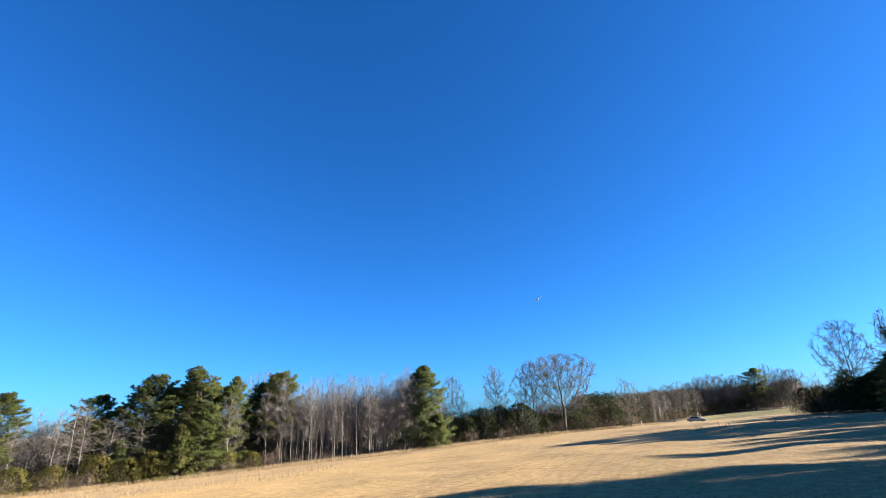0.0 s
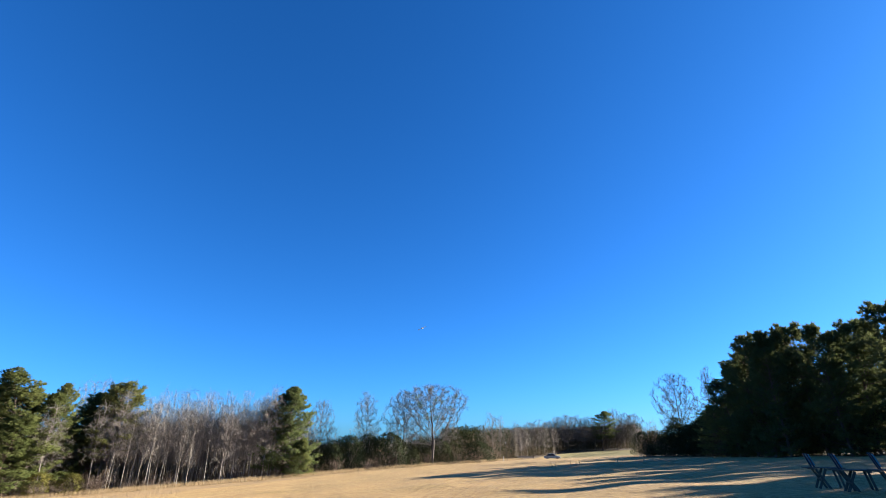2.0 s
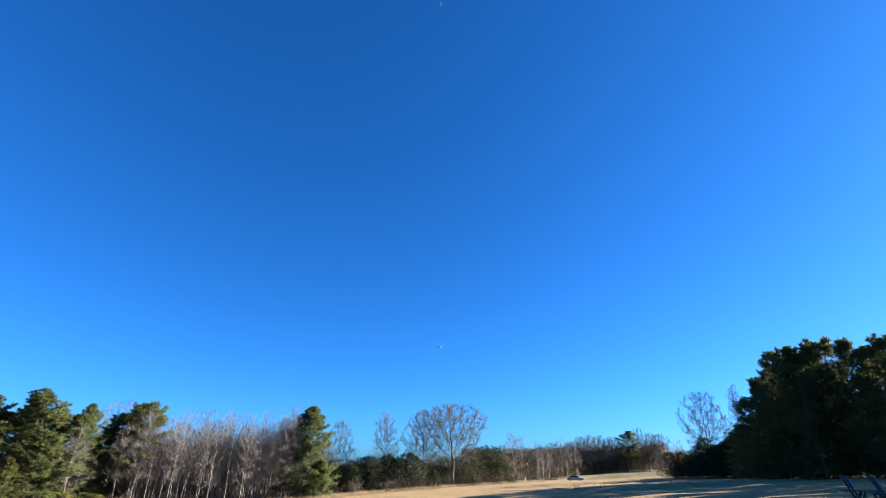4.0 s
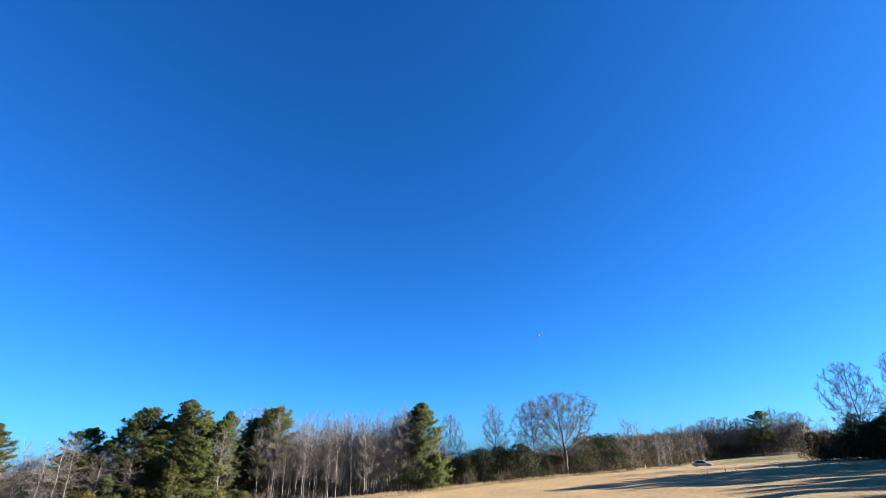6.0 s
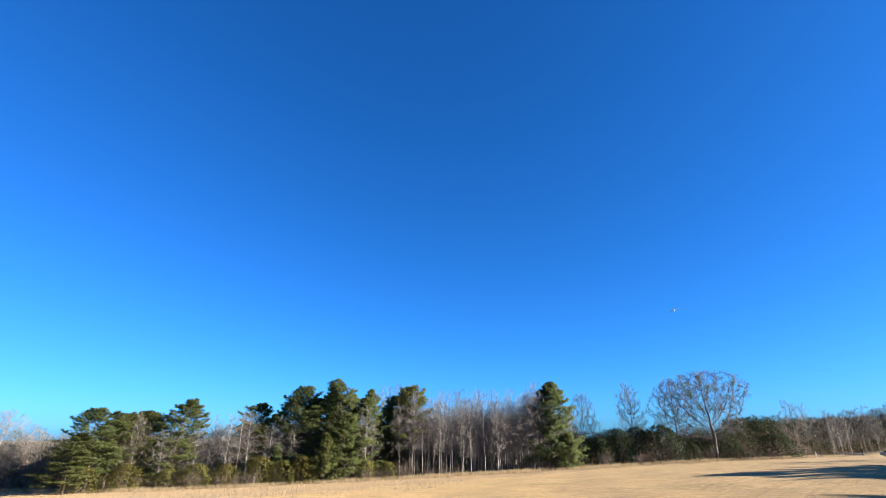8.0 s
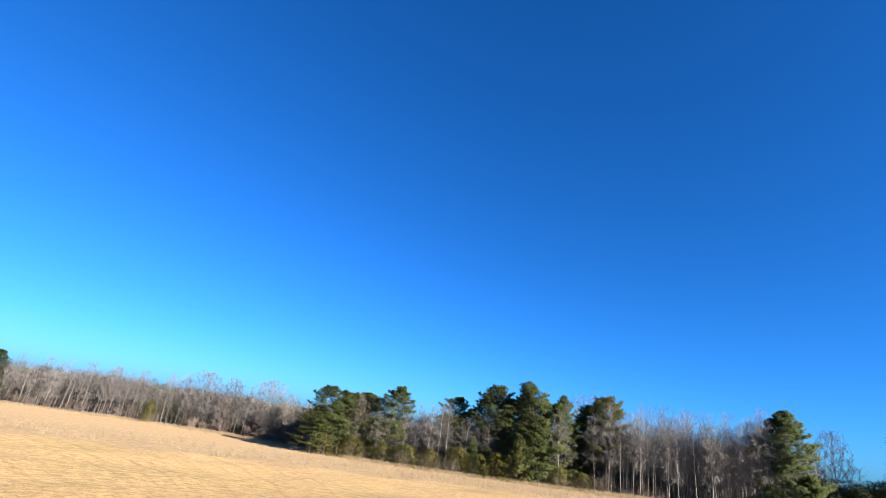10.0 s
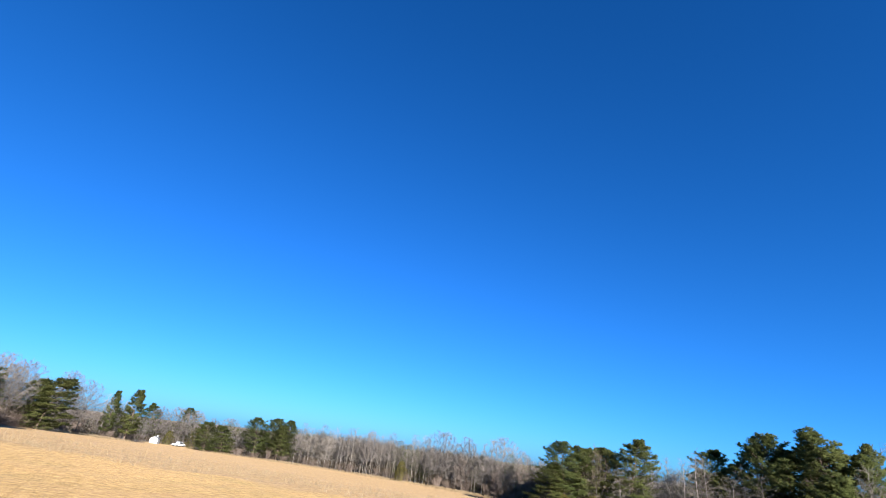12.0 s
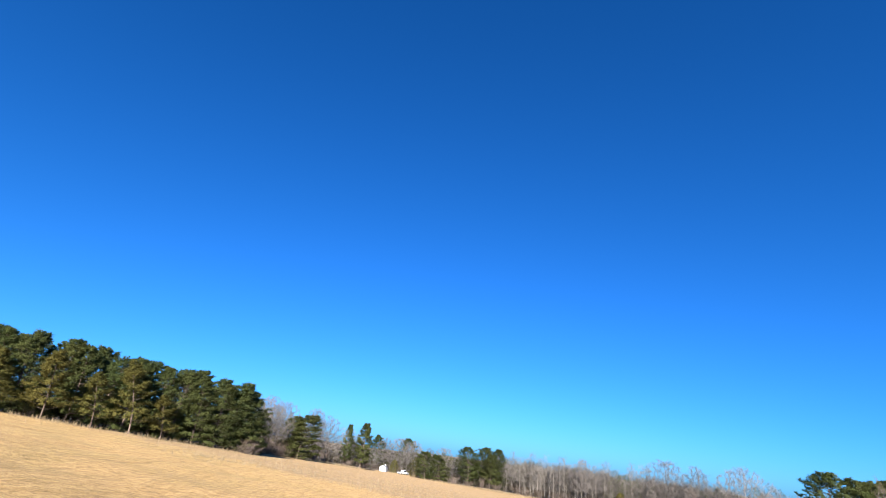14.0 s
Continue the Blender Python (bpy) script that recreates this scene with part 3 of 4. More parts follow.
SHRUBS = [Kind(*bush("shrub", 71, 2.6, 1.7, 70, DEADLEAF, 16, 60, (0.36, 0.012))), Kind(*bush("shrub", 72, 2.6, 1.8, 90, DEADLEAF, 15, 54, (0.36, 0.012)))]
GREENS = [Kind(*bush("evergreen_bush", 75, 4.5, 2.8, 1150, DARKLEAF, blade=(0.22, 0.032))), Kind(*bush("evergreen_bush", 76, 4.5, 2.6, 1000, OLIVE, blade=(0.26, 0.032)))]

prng = random.Random(5)


def plant(rows, kinds, label, category, group):
    for i, (az, d, h, w) in enumerate(rows):
        kinds[i % len(kinds)].set(az, d, h, w, prng, label, category, group)


# pines of the wood below the field
TALL = "tall green pine with ragged crown at the wood's edge"
for shape, rows in ((4, [(-48.5, 101, 12.2, 6.6), (-19.2, 98, 16.6, 7.2), (-20.6, 100, 15.2, 6.6)]),
                    (0, [(-51.4, 98, 8.6, 5.4), (-43.5, 100, 14.5, 7.6), (-28.3, 99, 15.7, 7.0), (-29.3, 96, 14.6, 7.0), (-24.4, 97, 14.4, 6.4)]),
                    (3, [(-50.0, 100, 12.6, 6.6), (-45.6, 103, 12.6, 6.6), (-30.8, 98, 16.8, 7.4), (-32.2, 101, 15.4, 6.8), (-21.3, 101, 13.0, 6.0)]),
                    (2, [(-25.9, 95, 17.4, 7.6), (-26.8, 93, 11.0, 5.5), (-27.0, 100, 15.4, 6.6)]),
                    (1, [(-35.8, 101, 14.3, 6.6), (-23.1, 108, 17.6, 4.4), (-33.0, 99, 12.0, 5.5), (-47.2, 104, 12.8, 7.0), (-37.6, 104, 11.0, 5.5), (-34.6, 98, 10.5, 5.5)])):
    plant(rows, [PINES[shape]], TALL, "tree", "pines at the wood's edge")
plant([(-3.5, 97, 15.5, 10.0)], [ROUND], "dense round-topped green pine beside bare saplings", "tree", "pines at the wood's edge")
plant([(-28.4, 91, 8.0, 5.4), (-33.5, 94, 6.5, 4.5), (-1.6, 95, 6.2, 4.6)], [YOUNG], "young bright green pine branched to the ground", "tree", "pines at the wood's edge")
# bare trees at the wood's edge
plant([(0.3, 110, 14.4, 6.0), (5.2, 118, 16.6, 7.4), (9.5, 116, 16.4, 11.0), (42.5, 98, 14.6, 4.4), (39.4, 105, 14.9, 9.4)],
      OAKS[:2], "tall leafless grey broad-leaved tree with fine twigs", "tree", "bare trees at the field's edge")
plant([(12.7, 114, 17.2, 15.4)], [BIG], "tall leafless tree with green mistletoe in its crown", "tree", "bare trees at the field's edge")
plant([(-56.6, 140, 14.8, 13.0), (-60.5, 150, 14.2, 11.0), (-63.4, 150, 14.8, 12.0), (-71.5, 158, 12.4, 7.0), (-99.5, 150, 12.6, 8.5), (-101.2, 150, 13.9, 8.5), (-106.2, 125, 12.6, 9.0), (-108.0, 125, 12.6, 9.0), (-104.6, 132, 12.6, 9.0), (-105.4, 120, 10.5, 8.0),
       (-93.0, 246, 14.5, 12.0), (-91.4, 248, 15.5, 12.0), (-89.8, 246, 15.0, 12.0), (-88.0, 240, 14.0, 11.0), (-86.4, 205, 12.0, 10.0),
       (27.8, 190, 12.8, 12.0), (32.9, 200, 14.6, 9.0), (34.9, 200, 12.4, 9.0), (25.8, 192, 11.0, 9.0), (29.8, 195, 12.0, 8.0), (24.0, 172, 10.8, 9.0), (26.8, 190, 12.4, 9.0), (28.8, 193, 12.6, 9.5), (30.6, 198, 12.0, 9.0), (34.0, 204, 13.0, 9.0), (22.4, 164, 10.0, 8.0)],
      OAKS[::-1], "spreading leafless pale grey tree", "tree", "bare trees at the field's edge")


def scatter(n, az0, az1, d0, d1, h0, h1, w0, w1, kinds, label, category, group, seed):
    r = random.Random(seed)
    for i in range(n):
        az = az0 + (az1 - az0) * (i + r.random()) / n
        kinds[r.randrange(len(kinds))].set(az, float(rim(az)) + r.uniform(d0, d1), r.uniform(h0, h1), r.uniform(w0, w1), r, label, category, group)


THIN = "slim leafless pale-barked sapling in a thicket"
scatter(112, -19.5, -4.5, 0.3, 14, 11.5, 15.8, 2.8, 4.8, POLES[:4], THIN, "tree", "bare saplings", 101)
scatter(52, -54, -19, 0.5, 14, 8.0, 13.4, 3.6, 6.0, POLES, THIN, "tree", "bare saplings", 102)
scatter(10, -2, 14, 8, 20, 6, 9.5, 3.5, 5.5, POLES, THIN, "tree", "bare saplings", 103)
scatter(36, -80, -65, 1.0, 12, 10.0, 13.6, 3.6, 6.0, POLES[:4], THIN, "tree", "bare saplings", 104)
scatter(18, -65, -54, 1.0, 14, 7.5, 10.0, 3.6, 6.0, POLES, THIN, "tree", "bare saplings", 108)
scatter(6, -22.6, -18.4, 16, 20, 18.0, 20.0, 4.5, 6.5, POLES[:4], "tall leafless tree behind the pines", "tree", "bare saplings", 109)
scatter(22, -108, -94, 1.0, 14, 7.5, 12.0, 3.5, 6.0, POLES, THIN, "tree", "bare saplings", 105)
scatter(20, 19, 34.3, 4.0, 22, 8.0, 12.0, 4, 7, POLES[1:], THIN, "tree", "bare saplings", 106)
# near-black bushes instead of saplings: the hedge's shade is in their colour
scatter(8, 36.4, 43, 0.5, 10, 3.4, 6.2, 4.5, 6.5, GREENS[:1], "dark evergreen bush in the hedge", "bush", "evergreen bushes", 107)
BRUSH = "brown leafless shrub along the edge of the grass"
scatter(34, -52, -19, -0.5, 4, 1.6, 3.6, 2.6, 4.6, SHRUBS, BRUSH, "shrub", "brown shrubs", 111)
scatter(7, -19, -2, 0.5, 4, 1.2, 2.2, 2.6, 4.0, SHRUBS, BRUSH, "shrub", "brown shrubs", 116)
scatter(34, -106, -53, -1.0, 4, 1.8, 4.2, 3.0, 5.5, SHRUBS, BRUSH, "shrub", "brown shrubs", 112)
scatter(16, -108.5, -102.5, -7.0, 1, 1.6, 3.0, 3.0, 5.0, SHRUBS, BRUSH, "shrub", "brown shrubs", 115)
scatter(9, 2, 20, 0.0, 4, 1.8, 3.6, 3.0, 5.0, SHRUBS, BRUSH, "shrub", "brown shrubs", 113)
scatter(7, 35.5, 47, -1.0, 6, 1.8, 4.5, 3.0, 5.0, SHRUBS, BRUSH, "shrub", "brown shrubs", 114)
# evergreen bushes
# the last four darken the shaded end of the hedge by colour
plant([(17.8, 116, 4.2, 8.6), (7.9, 108, 6.6, 9.0), (3.6, 106, 6.4, 6.8), (10.6, 104, 3.4, 2.8), (5.6, 109, 6.6, 7.0), (1.6, 104, 5.0, 5.0), (13.5, 119, 5.0, 8.0), (35.5, 104, 4.3, 4.2), (40.4, 95, 4.8, 6.0), (41.4, 93, 5.4, 6.5), (42.4, 92, 6.2, 6.5), (43.4, 90, 6.6, 6.5)],
      GREENS[:1], "dark evergreen bush in the hedge", "bush", "evergreen bushes")
plant([(-40.9, 94, 3.6, 5.7), (-30.6, 92, 4.4, 6.0), (-35.0, 93, 4.4, 4.6), (-50.2, 98, 3.5, 5.2), (-47.0, 97, 3.8, 5.5), (-38.2, 94, 3.4, 5.0), (-32.6, 92, 3.6, 4.8), (-24.0, 93, 3.2, 4.6), (-21.6, 93, 2.8, 4.0), (-43.4, 96, 3.0, 4.6), (-67.7, 147, 5.0, 3.4), (-91.8, 229, 5.0, 4.0), (-89.0, 196, 7.0, 7.0)],
      GREENS[1:], "olive green evergreen bush among bare trees", "bush", "evergreen bushes")
# pines further off
plant([(-83.6, 180, 12.4, 6.6), (-80.4, 180, 13.0, 6.6), (-82.0, 184, 13.2, 7.0), (-81.2, 178, 11.0, 6.0), (-110.5, 110, 8.0, 5.0), (-93.6, 250, 15.5, 7.0), (-90.4, 255, 16.0, 7.5)], [PINES[3], PINES[0]], "green pine behind the dry field", "tree", "pines beyond the field")
plant([(31.4, 196, 13.6, 8.0)], [PINES[1]], "lone pine with a flat crown above bare trees", "tree", "pines beyond the field")
plant([(-97.3, 168, 12.6, 4.2), (-95.5, 168, 13.9, 6.4)], [SPIRE], "narrow green conifer standing above the bushes", "tree", "pines beyond the field")
plant([(-102.4, 128, 10.2, 10.0), (-103.5, 129, 9.4, 8.0), (-88.3, 180, 8.8, 8.0), (-86.7, 181, 8.4, 7.5)], FULL, "full green pine branched to the ground", "tree", "pines beyond the field")
# planted pines
plant([(-139, 84, 10.4, 6.2), (-136.8, 83, 10.5, 6.0), (-134.8, 84, 10.0, 6.0), (-132.6, 84, 10.2, 6.0), (-130.4, 84, 10.1, 6.0), (-128.0, 84, 9.7, 6.0), (-126.0, 85, 10.1, 6.0), (-123.9, 84, 10.3, 6.0), (-121.6, 83, 9.6, 5.8),
       (-119.4, 82, 9.2, 5.8), (-117.2, 84, 9.9, 6.0), (-115.1, 84, 10.0, 6.0), (-113.0, 85, 9.7, 6.0), (-111.0, 86, 9.4, 5.8), (-109.3, 88, 9.0, 5.6), (-107.8, 90, 8.3, 5.4)], FULL, "dark green planted pine in a dense row", "tree", "planted pines")
for k in range(17):
    az = -140.0 + 2.02 * k
    [DEEP, FULL[1], DEEP][k % 3].set(az, 89.5 + (k % 3), (10.8, 11.1, 10.9, 11.2)[k % 4] - max(0, az + 114) * 0.18, 7.4, prng, "dark green planted pine in a dense row", "tree", "planted pines")
plant([(-125.7, 79, 8.2, 5.8), (-118.6, 78, 9.2, 6.0), (-121.8, 79, 6.8, 5.0), (-129.6, 79, 7.4, 5.0), (-115.8, 80, 5.8, 4.4)], [OPEN], "yellowish green open-branched pine before the dark row", "tree", "planted pines")
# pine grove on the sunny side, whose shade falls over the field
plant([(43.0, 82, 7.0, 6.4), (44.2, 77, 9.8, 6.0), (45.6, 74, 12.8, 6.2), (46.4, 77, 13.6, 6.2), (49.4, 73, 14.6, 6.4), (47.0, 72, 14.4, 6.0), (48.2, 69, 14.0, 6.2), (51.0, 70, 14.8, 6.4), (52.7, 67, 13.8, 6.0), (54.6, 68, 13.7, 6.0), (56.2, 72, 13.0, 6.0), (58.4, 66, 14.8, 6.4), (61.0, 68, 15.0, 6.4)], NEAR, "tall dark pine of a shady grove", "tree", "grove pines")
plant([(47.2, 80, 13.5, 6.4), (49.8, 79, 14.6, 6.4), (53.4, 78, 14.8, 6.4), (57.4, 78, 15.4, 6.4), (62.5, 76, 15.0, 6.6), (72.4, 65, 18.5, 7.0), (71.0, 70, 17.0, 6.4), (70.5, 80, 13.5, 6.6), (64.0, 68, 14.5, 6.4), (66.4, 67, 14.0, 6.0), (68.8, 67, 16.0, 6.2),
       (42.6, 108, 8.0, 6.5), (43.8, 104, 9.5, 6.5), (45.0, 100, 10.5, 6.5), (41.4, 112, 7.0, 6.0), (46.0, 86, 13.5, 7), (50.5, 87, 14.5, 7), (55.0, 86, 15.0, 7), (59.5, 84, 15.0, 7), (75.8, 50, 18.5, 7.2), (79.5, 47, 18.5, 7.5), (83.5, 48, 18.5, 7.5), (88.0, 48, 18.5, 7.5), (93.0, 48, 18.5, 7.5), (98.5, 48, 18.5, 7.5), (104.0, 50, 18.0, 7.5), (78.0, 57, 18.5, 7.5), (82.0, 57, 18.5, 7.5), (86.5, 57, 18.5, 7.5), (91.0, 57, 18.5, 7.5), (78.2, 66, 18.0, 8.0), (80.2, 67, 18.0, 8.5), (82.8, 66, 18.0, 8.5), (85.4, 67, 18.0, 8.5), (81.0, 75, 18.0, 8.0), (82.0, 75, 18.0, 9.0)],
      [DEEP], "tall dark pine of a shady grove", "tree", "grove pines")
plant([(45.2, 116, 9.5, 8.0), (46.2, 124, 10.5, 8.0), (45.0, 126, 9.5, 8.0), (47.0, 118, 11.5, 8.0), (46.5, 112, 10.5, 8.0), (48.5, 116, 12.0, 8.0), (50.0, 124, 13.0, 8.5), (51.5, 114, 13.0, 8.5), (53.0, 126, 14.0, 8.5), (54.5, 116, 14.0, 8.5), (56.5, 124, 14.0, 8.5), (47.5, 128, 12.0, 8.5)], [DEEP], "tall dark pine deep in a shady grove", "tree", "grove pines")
scatter(10, 44.5, 60, 0.5, 8, 2.5, 4.5, 4.0, 6.0, GREENS[:1], "dark evergreen bush under the grove's pines", "bush", "evergreen bushes", 121)
scatter(7, -134, -108, 3.0, 9, 2.0, 4.0, 4.0, 5.5, GREENS[:1], "dark evergreen bush under planted pines", "bush", "evergreen bushes", 122)
for kind in (*PINES, ROUND, *FULL, *NEAR, DEEP, BIG, OPEN, YOUNG, SPIRE, *OAKS, *POLES, *SHRUBS, *GREENS):
    kind.done()


def far_woods():
    """Ranks of distant pines, bare crowns and undergrowth behind the edge of the fields."""
    rs = np.random.RandomState(77)
    GV, DV, BV, PV, UV = [], [], [], [], []
    for a0, a1, d0, d1, n, green, h0, h1 in ((-56, -21, 6, 42, 360, 0.12, 8.5, 12.5), (-21, -1, 6, 44, 230, 0.05, 10, 13.5), (-1, 16, 6, 40, 150, 0.85, 5.5, 8), (14, 24, 10, 50, 240, 0.9, 8.6, 10.6), (22, 35.2, 6, 50, 430, 0.40, 8.5, 11.0), (-97, -80, 5, 40, 170, 0.18, 8.5, 11.5), (-80, -66, 5, 38, 190, 0.12, 10.0, 12.8), (-66, -57, 5, 36, 170, 0.12, 9.5, 12.2), (-57, -51, 5, 30, 70, 0.2, 8.0, 10.0), (-112, -96, 12, 60, 60, 0.3, 8, 11), (36, 47, 8, 40, 70, 0.75, 4.5, 6.5), (-143, -108, 15, 26, 50, 1.0, 7.5, 9.5)):
        for k in range(n):
            az = rs.uniform(a0, a1)
            x, y, z = at(az, float(rim(az)) + rs.uniform(d0, d1))
            h = rs.uniform(h0, h1)
            if rs.rand() < green:
                h *= 0.85
                m = 300
                u = rs.uniform(0.05, 1, m)
                w = rs.uniform(0, 6.28, m)
                r = 2.7 * np.sqrt(np.clip(1.04 - u ** 2.2, 0, 1)) * rs.uniform(0.4, 1, m)
                C = np.stack([x + r * np.cos(w), y + r * np.sin(w), z + u * h], 1)
                D = np.stack([np.cos(w), np.sin(w), u], 1)
                # towards the sun and behind the planted pines, the near-black leaves hold the shade
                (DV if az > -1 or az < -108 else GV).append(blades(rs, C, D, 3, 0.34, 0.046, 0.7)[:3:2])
            else:
                m = 130
                u = rs.uniform(0.25, 0.97, m)
                w = rs.uniform(0, 6.28, m)
                r = 2.0 * rs.uniform(0, 1, m) ** 0.6 * np.sin(math.pi * np.clip(0.1 + 0.85 * u, 0, 1))
                C = np.stack([x + r * np.cos(w), y + r * np.sin(w), z + u * h * 0.82], 1)
                D = np.stack([np.cos(w) * 0.5, np.sin(w) * 0.5, np.ones(m)], 1)
                (BV if az > -1 else PV).append(blades(rs, C, D, 3, h * 0.14, 0.017, 0.32)[:3:2])
                stem = np.array([[x - 0.09, y, z - 0.3], [x + 0.09, y, z - 0.3], [x, y, z + h * 0.85], [x, y - 0.09, z - 0.3], [x, y + 0.09, z - 0.3], [x, y, z + h * 0.85]])
                (BV if az > -1 else PV).append((stem, np.tile([[0.6, -0.6, 0.3]], (6, 1))))
    for a0, a1, d0, d1, n, hh in ((-58, -20, 3, 34, 9500, 7.0), (-20, -4, 6, 34, 4500, 4.0), (-4, 14, 3, 34, 2500, 2.2), (14, 37, 3, 36, 12000, 6.0), (-112, -66, 3, 34, 11500, 6.5), (-66, -52, 3, 30, 3800, 3.6), (35, 62, 4, 40, 3000, 2.4), (-138, -106, 6, 26, 2500, 2.4)):
        az = rs.uniform(a0, a1, n)
        d = rim(az) + rs.uniform(d0, d1, n)
        x, y = d * np.sin(np.radians(az)), d * np.cos(np.radians(az))
        tall = hh * (0.6 + 0.5 * np.sin(az * 2.1) * np.sin(d * 0.5 + az)) * rs.uniform(0, 1, n) ** 1.5 + 0.3
        C = np.stack([x, y, ground(x, y) + tall], 1)
        UV.append(blades(rs, C, np.tile([[0, 0, 0.7]], (n, 1)), 6, 1.0, 0.016, 0.6)[:3:2])
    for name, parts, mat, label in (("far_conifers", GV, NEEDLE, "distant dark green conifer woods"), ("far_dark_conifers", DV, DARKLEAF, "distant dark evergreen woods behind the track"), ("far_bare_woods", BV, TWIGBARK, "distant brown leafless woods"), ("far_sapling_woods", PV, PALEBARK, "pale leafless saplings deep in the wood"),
                                    ("undergrowth", UV, DEADLEAF, "tangled brown undergrowth inside the woods")):
        V, N = np.concatenate([v for v, m in parts]), np.concatenate([m for v, m in parts])
        tagged(soup(name, V, np.arange(len(V)).reshape(-1, 3), mat, normals=N), label, "woods", kind="stuff")


far_woods()


def grasses():
    rs = np.random.RandomState(9)
    # tall dry grass in front of the woods and in uncut strips
    n = 26000
    az = rs.uniform(-128, 23, n)
    off = np.abs(rs.normal(0, 4.5, n)) * np.where(az < -53, 1.6, 1.0)
    d = rim(az) - off + 1.0
    keep = (np.sin(az * 2.3 + off) + np.sin(az * 0.7 + 1.0) + rs.normal(0, 0.9, n) > -0.6) & ((az > -104) | (rs.rand(n) < 0.12))
    az, d = az[keep], d[keep]
    x, y = d * np.sin(np.radians(az)), d * np.cos(np.radians(az))
    C1 = np.stack([x, y, ground(x, y)], 1)
    hubs = 620
    az = rs.uniform(-116, -14, hubs)
    d = 42 + 50 * rs.beta(1.4, 2.0, hubs) + 3 * np.sin(az * 0.35)
    az, d = np.repeat(az, 12), np.repeat(d, 12)
    x, y = d * np.sin(np.radians(az)), d * np.cos(np.radians(az))
    x, y = x + rs.normal(0, 0.8, len(x)), y + rs.normal(0, 1.3, len(y))
    C2 = np.stack([x, y, ground(x, y) - rs.uniform(0.1, 0.4, len(x))], 1)
    n = 26
    x = rs.uniform(21, 39, n)
    y = 44.5 - 3.5 * np.clip((x - 22) / 13, 0, 1) + rs.normal(0, 0.9, n)
    C3 = np.stack([x, y, ground(x, y)], 1)
    n = 2400
    az = rs.uniform(-52, 14, n)
    d = rim(az) - np.abs(rs.normal(0, 0.9, n)) + 0.6
    x, y = d * np.sin(np.radians(az)), d * np.cos(np.radians(az))
    C4 = np.stack([x, y, ground(x, y) + rs.uniform(0, 0.25, n)], 1)
    C = np.concatenate([C1, C2, C3, C4])
    V, F = blades(rs, C, np.tile([[0, 0, 1.0]], (len(C), 1)), 4, 0.55, 0.016, 0.28)[:2]
    tagged(soup("tall_grass", V, F, STALK), "tall dry straw-coloured grass left uncut", "grass", kind="stuff")


grasses()


# ---------------------------------------------------------------- things in the field
SILVER = plain("silver_car_paint", (0.27, 0.31, 0.29), 0.40, 0.0, 30, 0.04)
GLASS = plain("dark_window_glass", (0.008, 0.009, 0.011), 0.22, 0.0, 5, 0.1)
RUBBER = plain("tyre_rubber", (0.013, 0.013, 0.014), 0.8)
ALLOY = plain("wheel_alloy", (0.297, 0.297, 0.304), 0.35, 0.9)
WHITE = plain("white_paint", (0.409, 0.409, 0.396), 0.5, 0.0, 4, 0.05)
REDLENS = plain("red_lamp_lens", (0.231, 0.013, 0.013), 0.2)
CLEAR = plain("headlamp_lens", (0.495, 0.502, 0.515), 0.1)
ROOFING = plain("grey_roofing", (0.145, 0.145, 0.145), 0.7, 0.0, 3)
WOOD = plain("weathered_wood", (0.085, 0.070, 0.055), 0.85, 0.0, 18, 0.35)
BLUE = plain("blue_painted_wood", (0.018, 0.030, 0.042), 0.55, 0.0, 14, 0.25)
FOAM = plain("blue_foam_padding", (0.050, 0.230, 0.300), 0.75, 0.0, 40, 0.2)
GREYMETAL = plain("grey_metal", (0.198, 0.205, 0.211), 0.45, 0.8)


def prism(bm, outline, y0, y1, inset=0.0):
    """A side outline (x, z) drawn out across the width; inset narrows its upper points."""
    zs = [z for x, z in outline]
    lo, hi = min(zs), max(zs)

    def row(y, s):
        return [bm.verts.new((x, y - s * inset * (z - lo) / (hi - lo), z)) for x, z in outline]
    a, b = row(y0, -1), row(y1, 1)
    bm.faces.new(a[::-1])
    bm.faces.new(b)
    for i in range(len(outline)):
        j = (i + 1) % len(outline)
        bm.faces.new((a[i], a[j], b[j], b[i]))
    bmesh.ops.recalc_face_normals(bm, faces=bm.faces)


def wheel(parent, x, y, r, w):
    bm = bmesh.new()
    rod(bm, (x, y - w / 2, r), (x, y + w / 2, r), r, n=24)
    bmesh.ops.bevel(bm, geom=[e for e in bm.edges if len(e.link_faces) == 2 and any(len(f.verts) > 4 for f in e.link_faces)], offset=0.03, segments=2, affect="EDGES")
    tyre = part("wheel", bm, RUBBER, parent)
    s = 1 if y > 0 else -1
    bm = bmesh.new()
    rod(bm, (x, y + s * (w / 2 - 0.03), r), (x, y + s * (w / 2 + 0.012), r), r * 0.64, r * 0.60, 20)
    part("rim", bm, ALLOY, tyre, "light alloy rim")


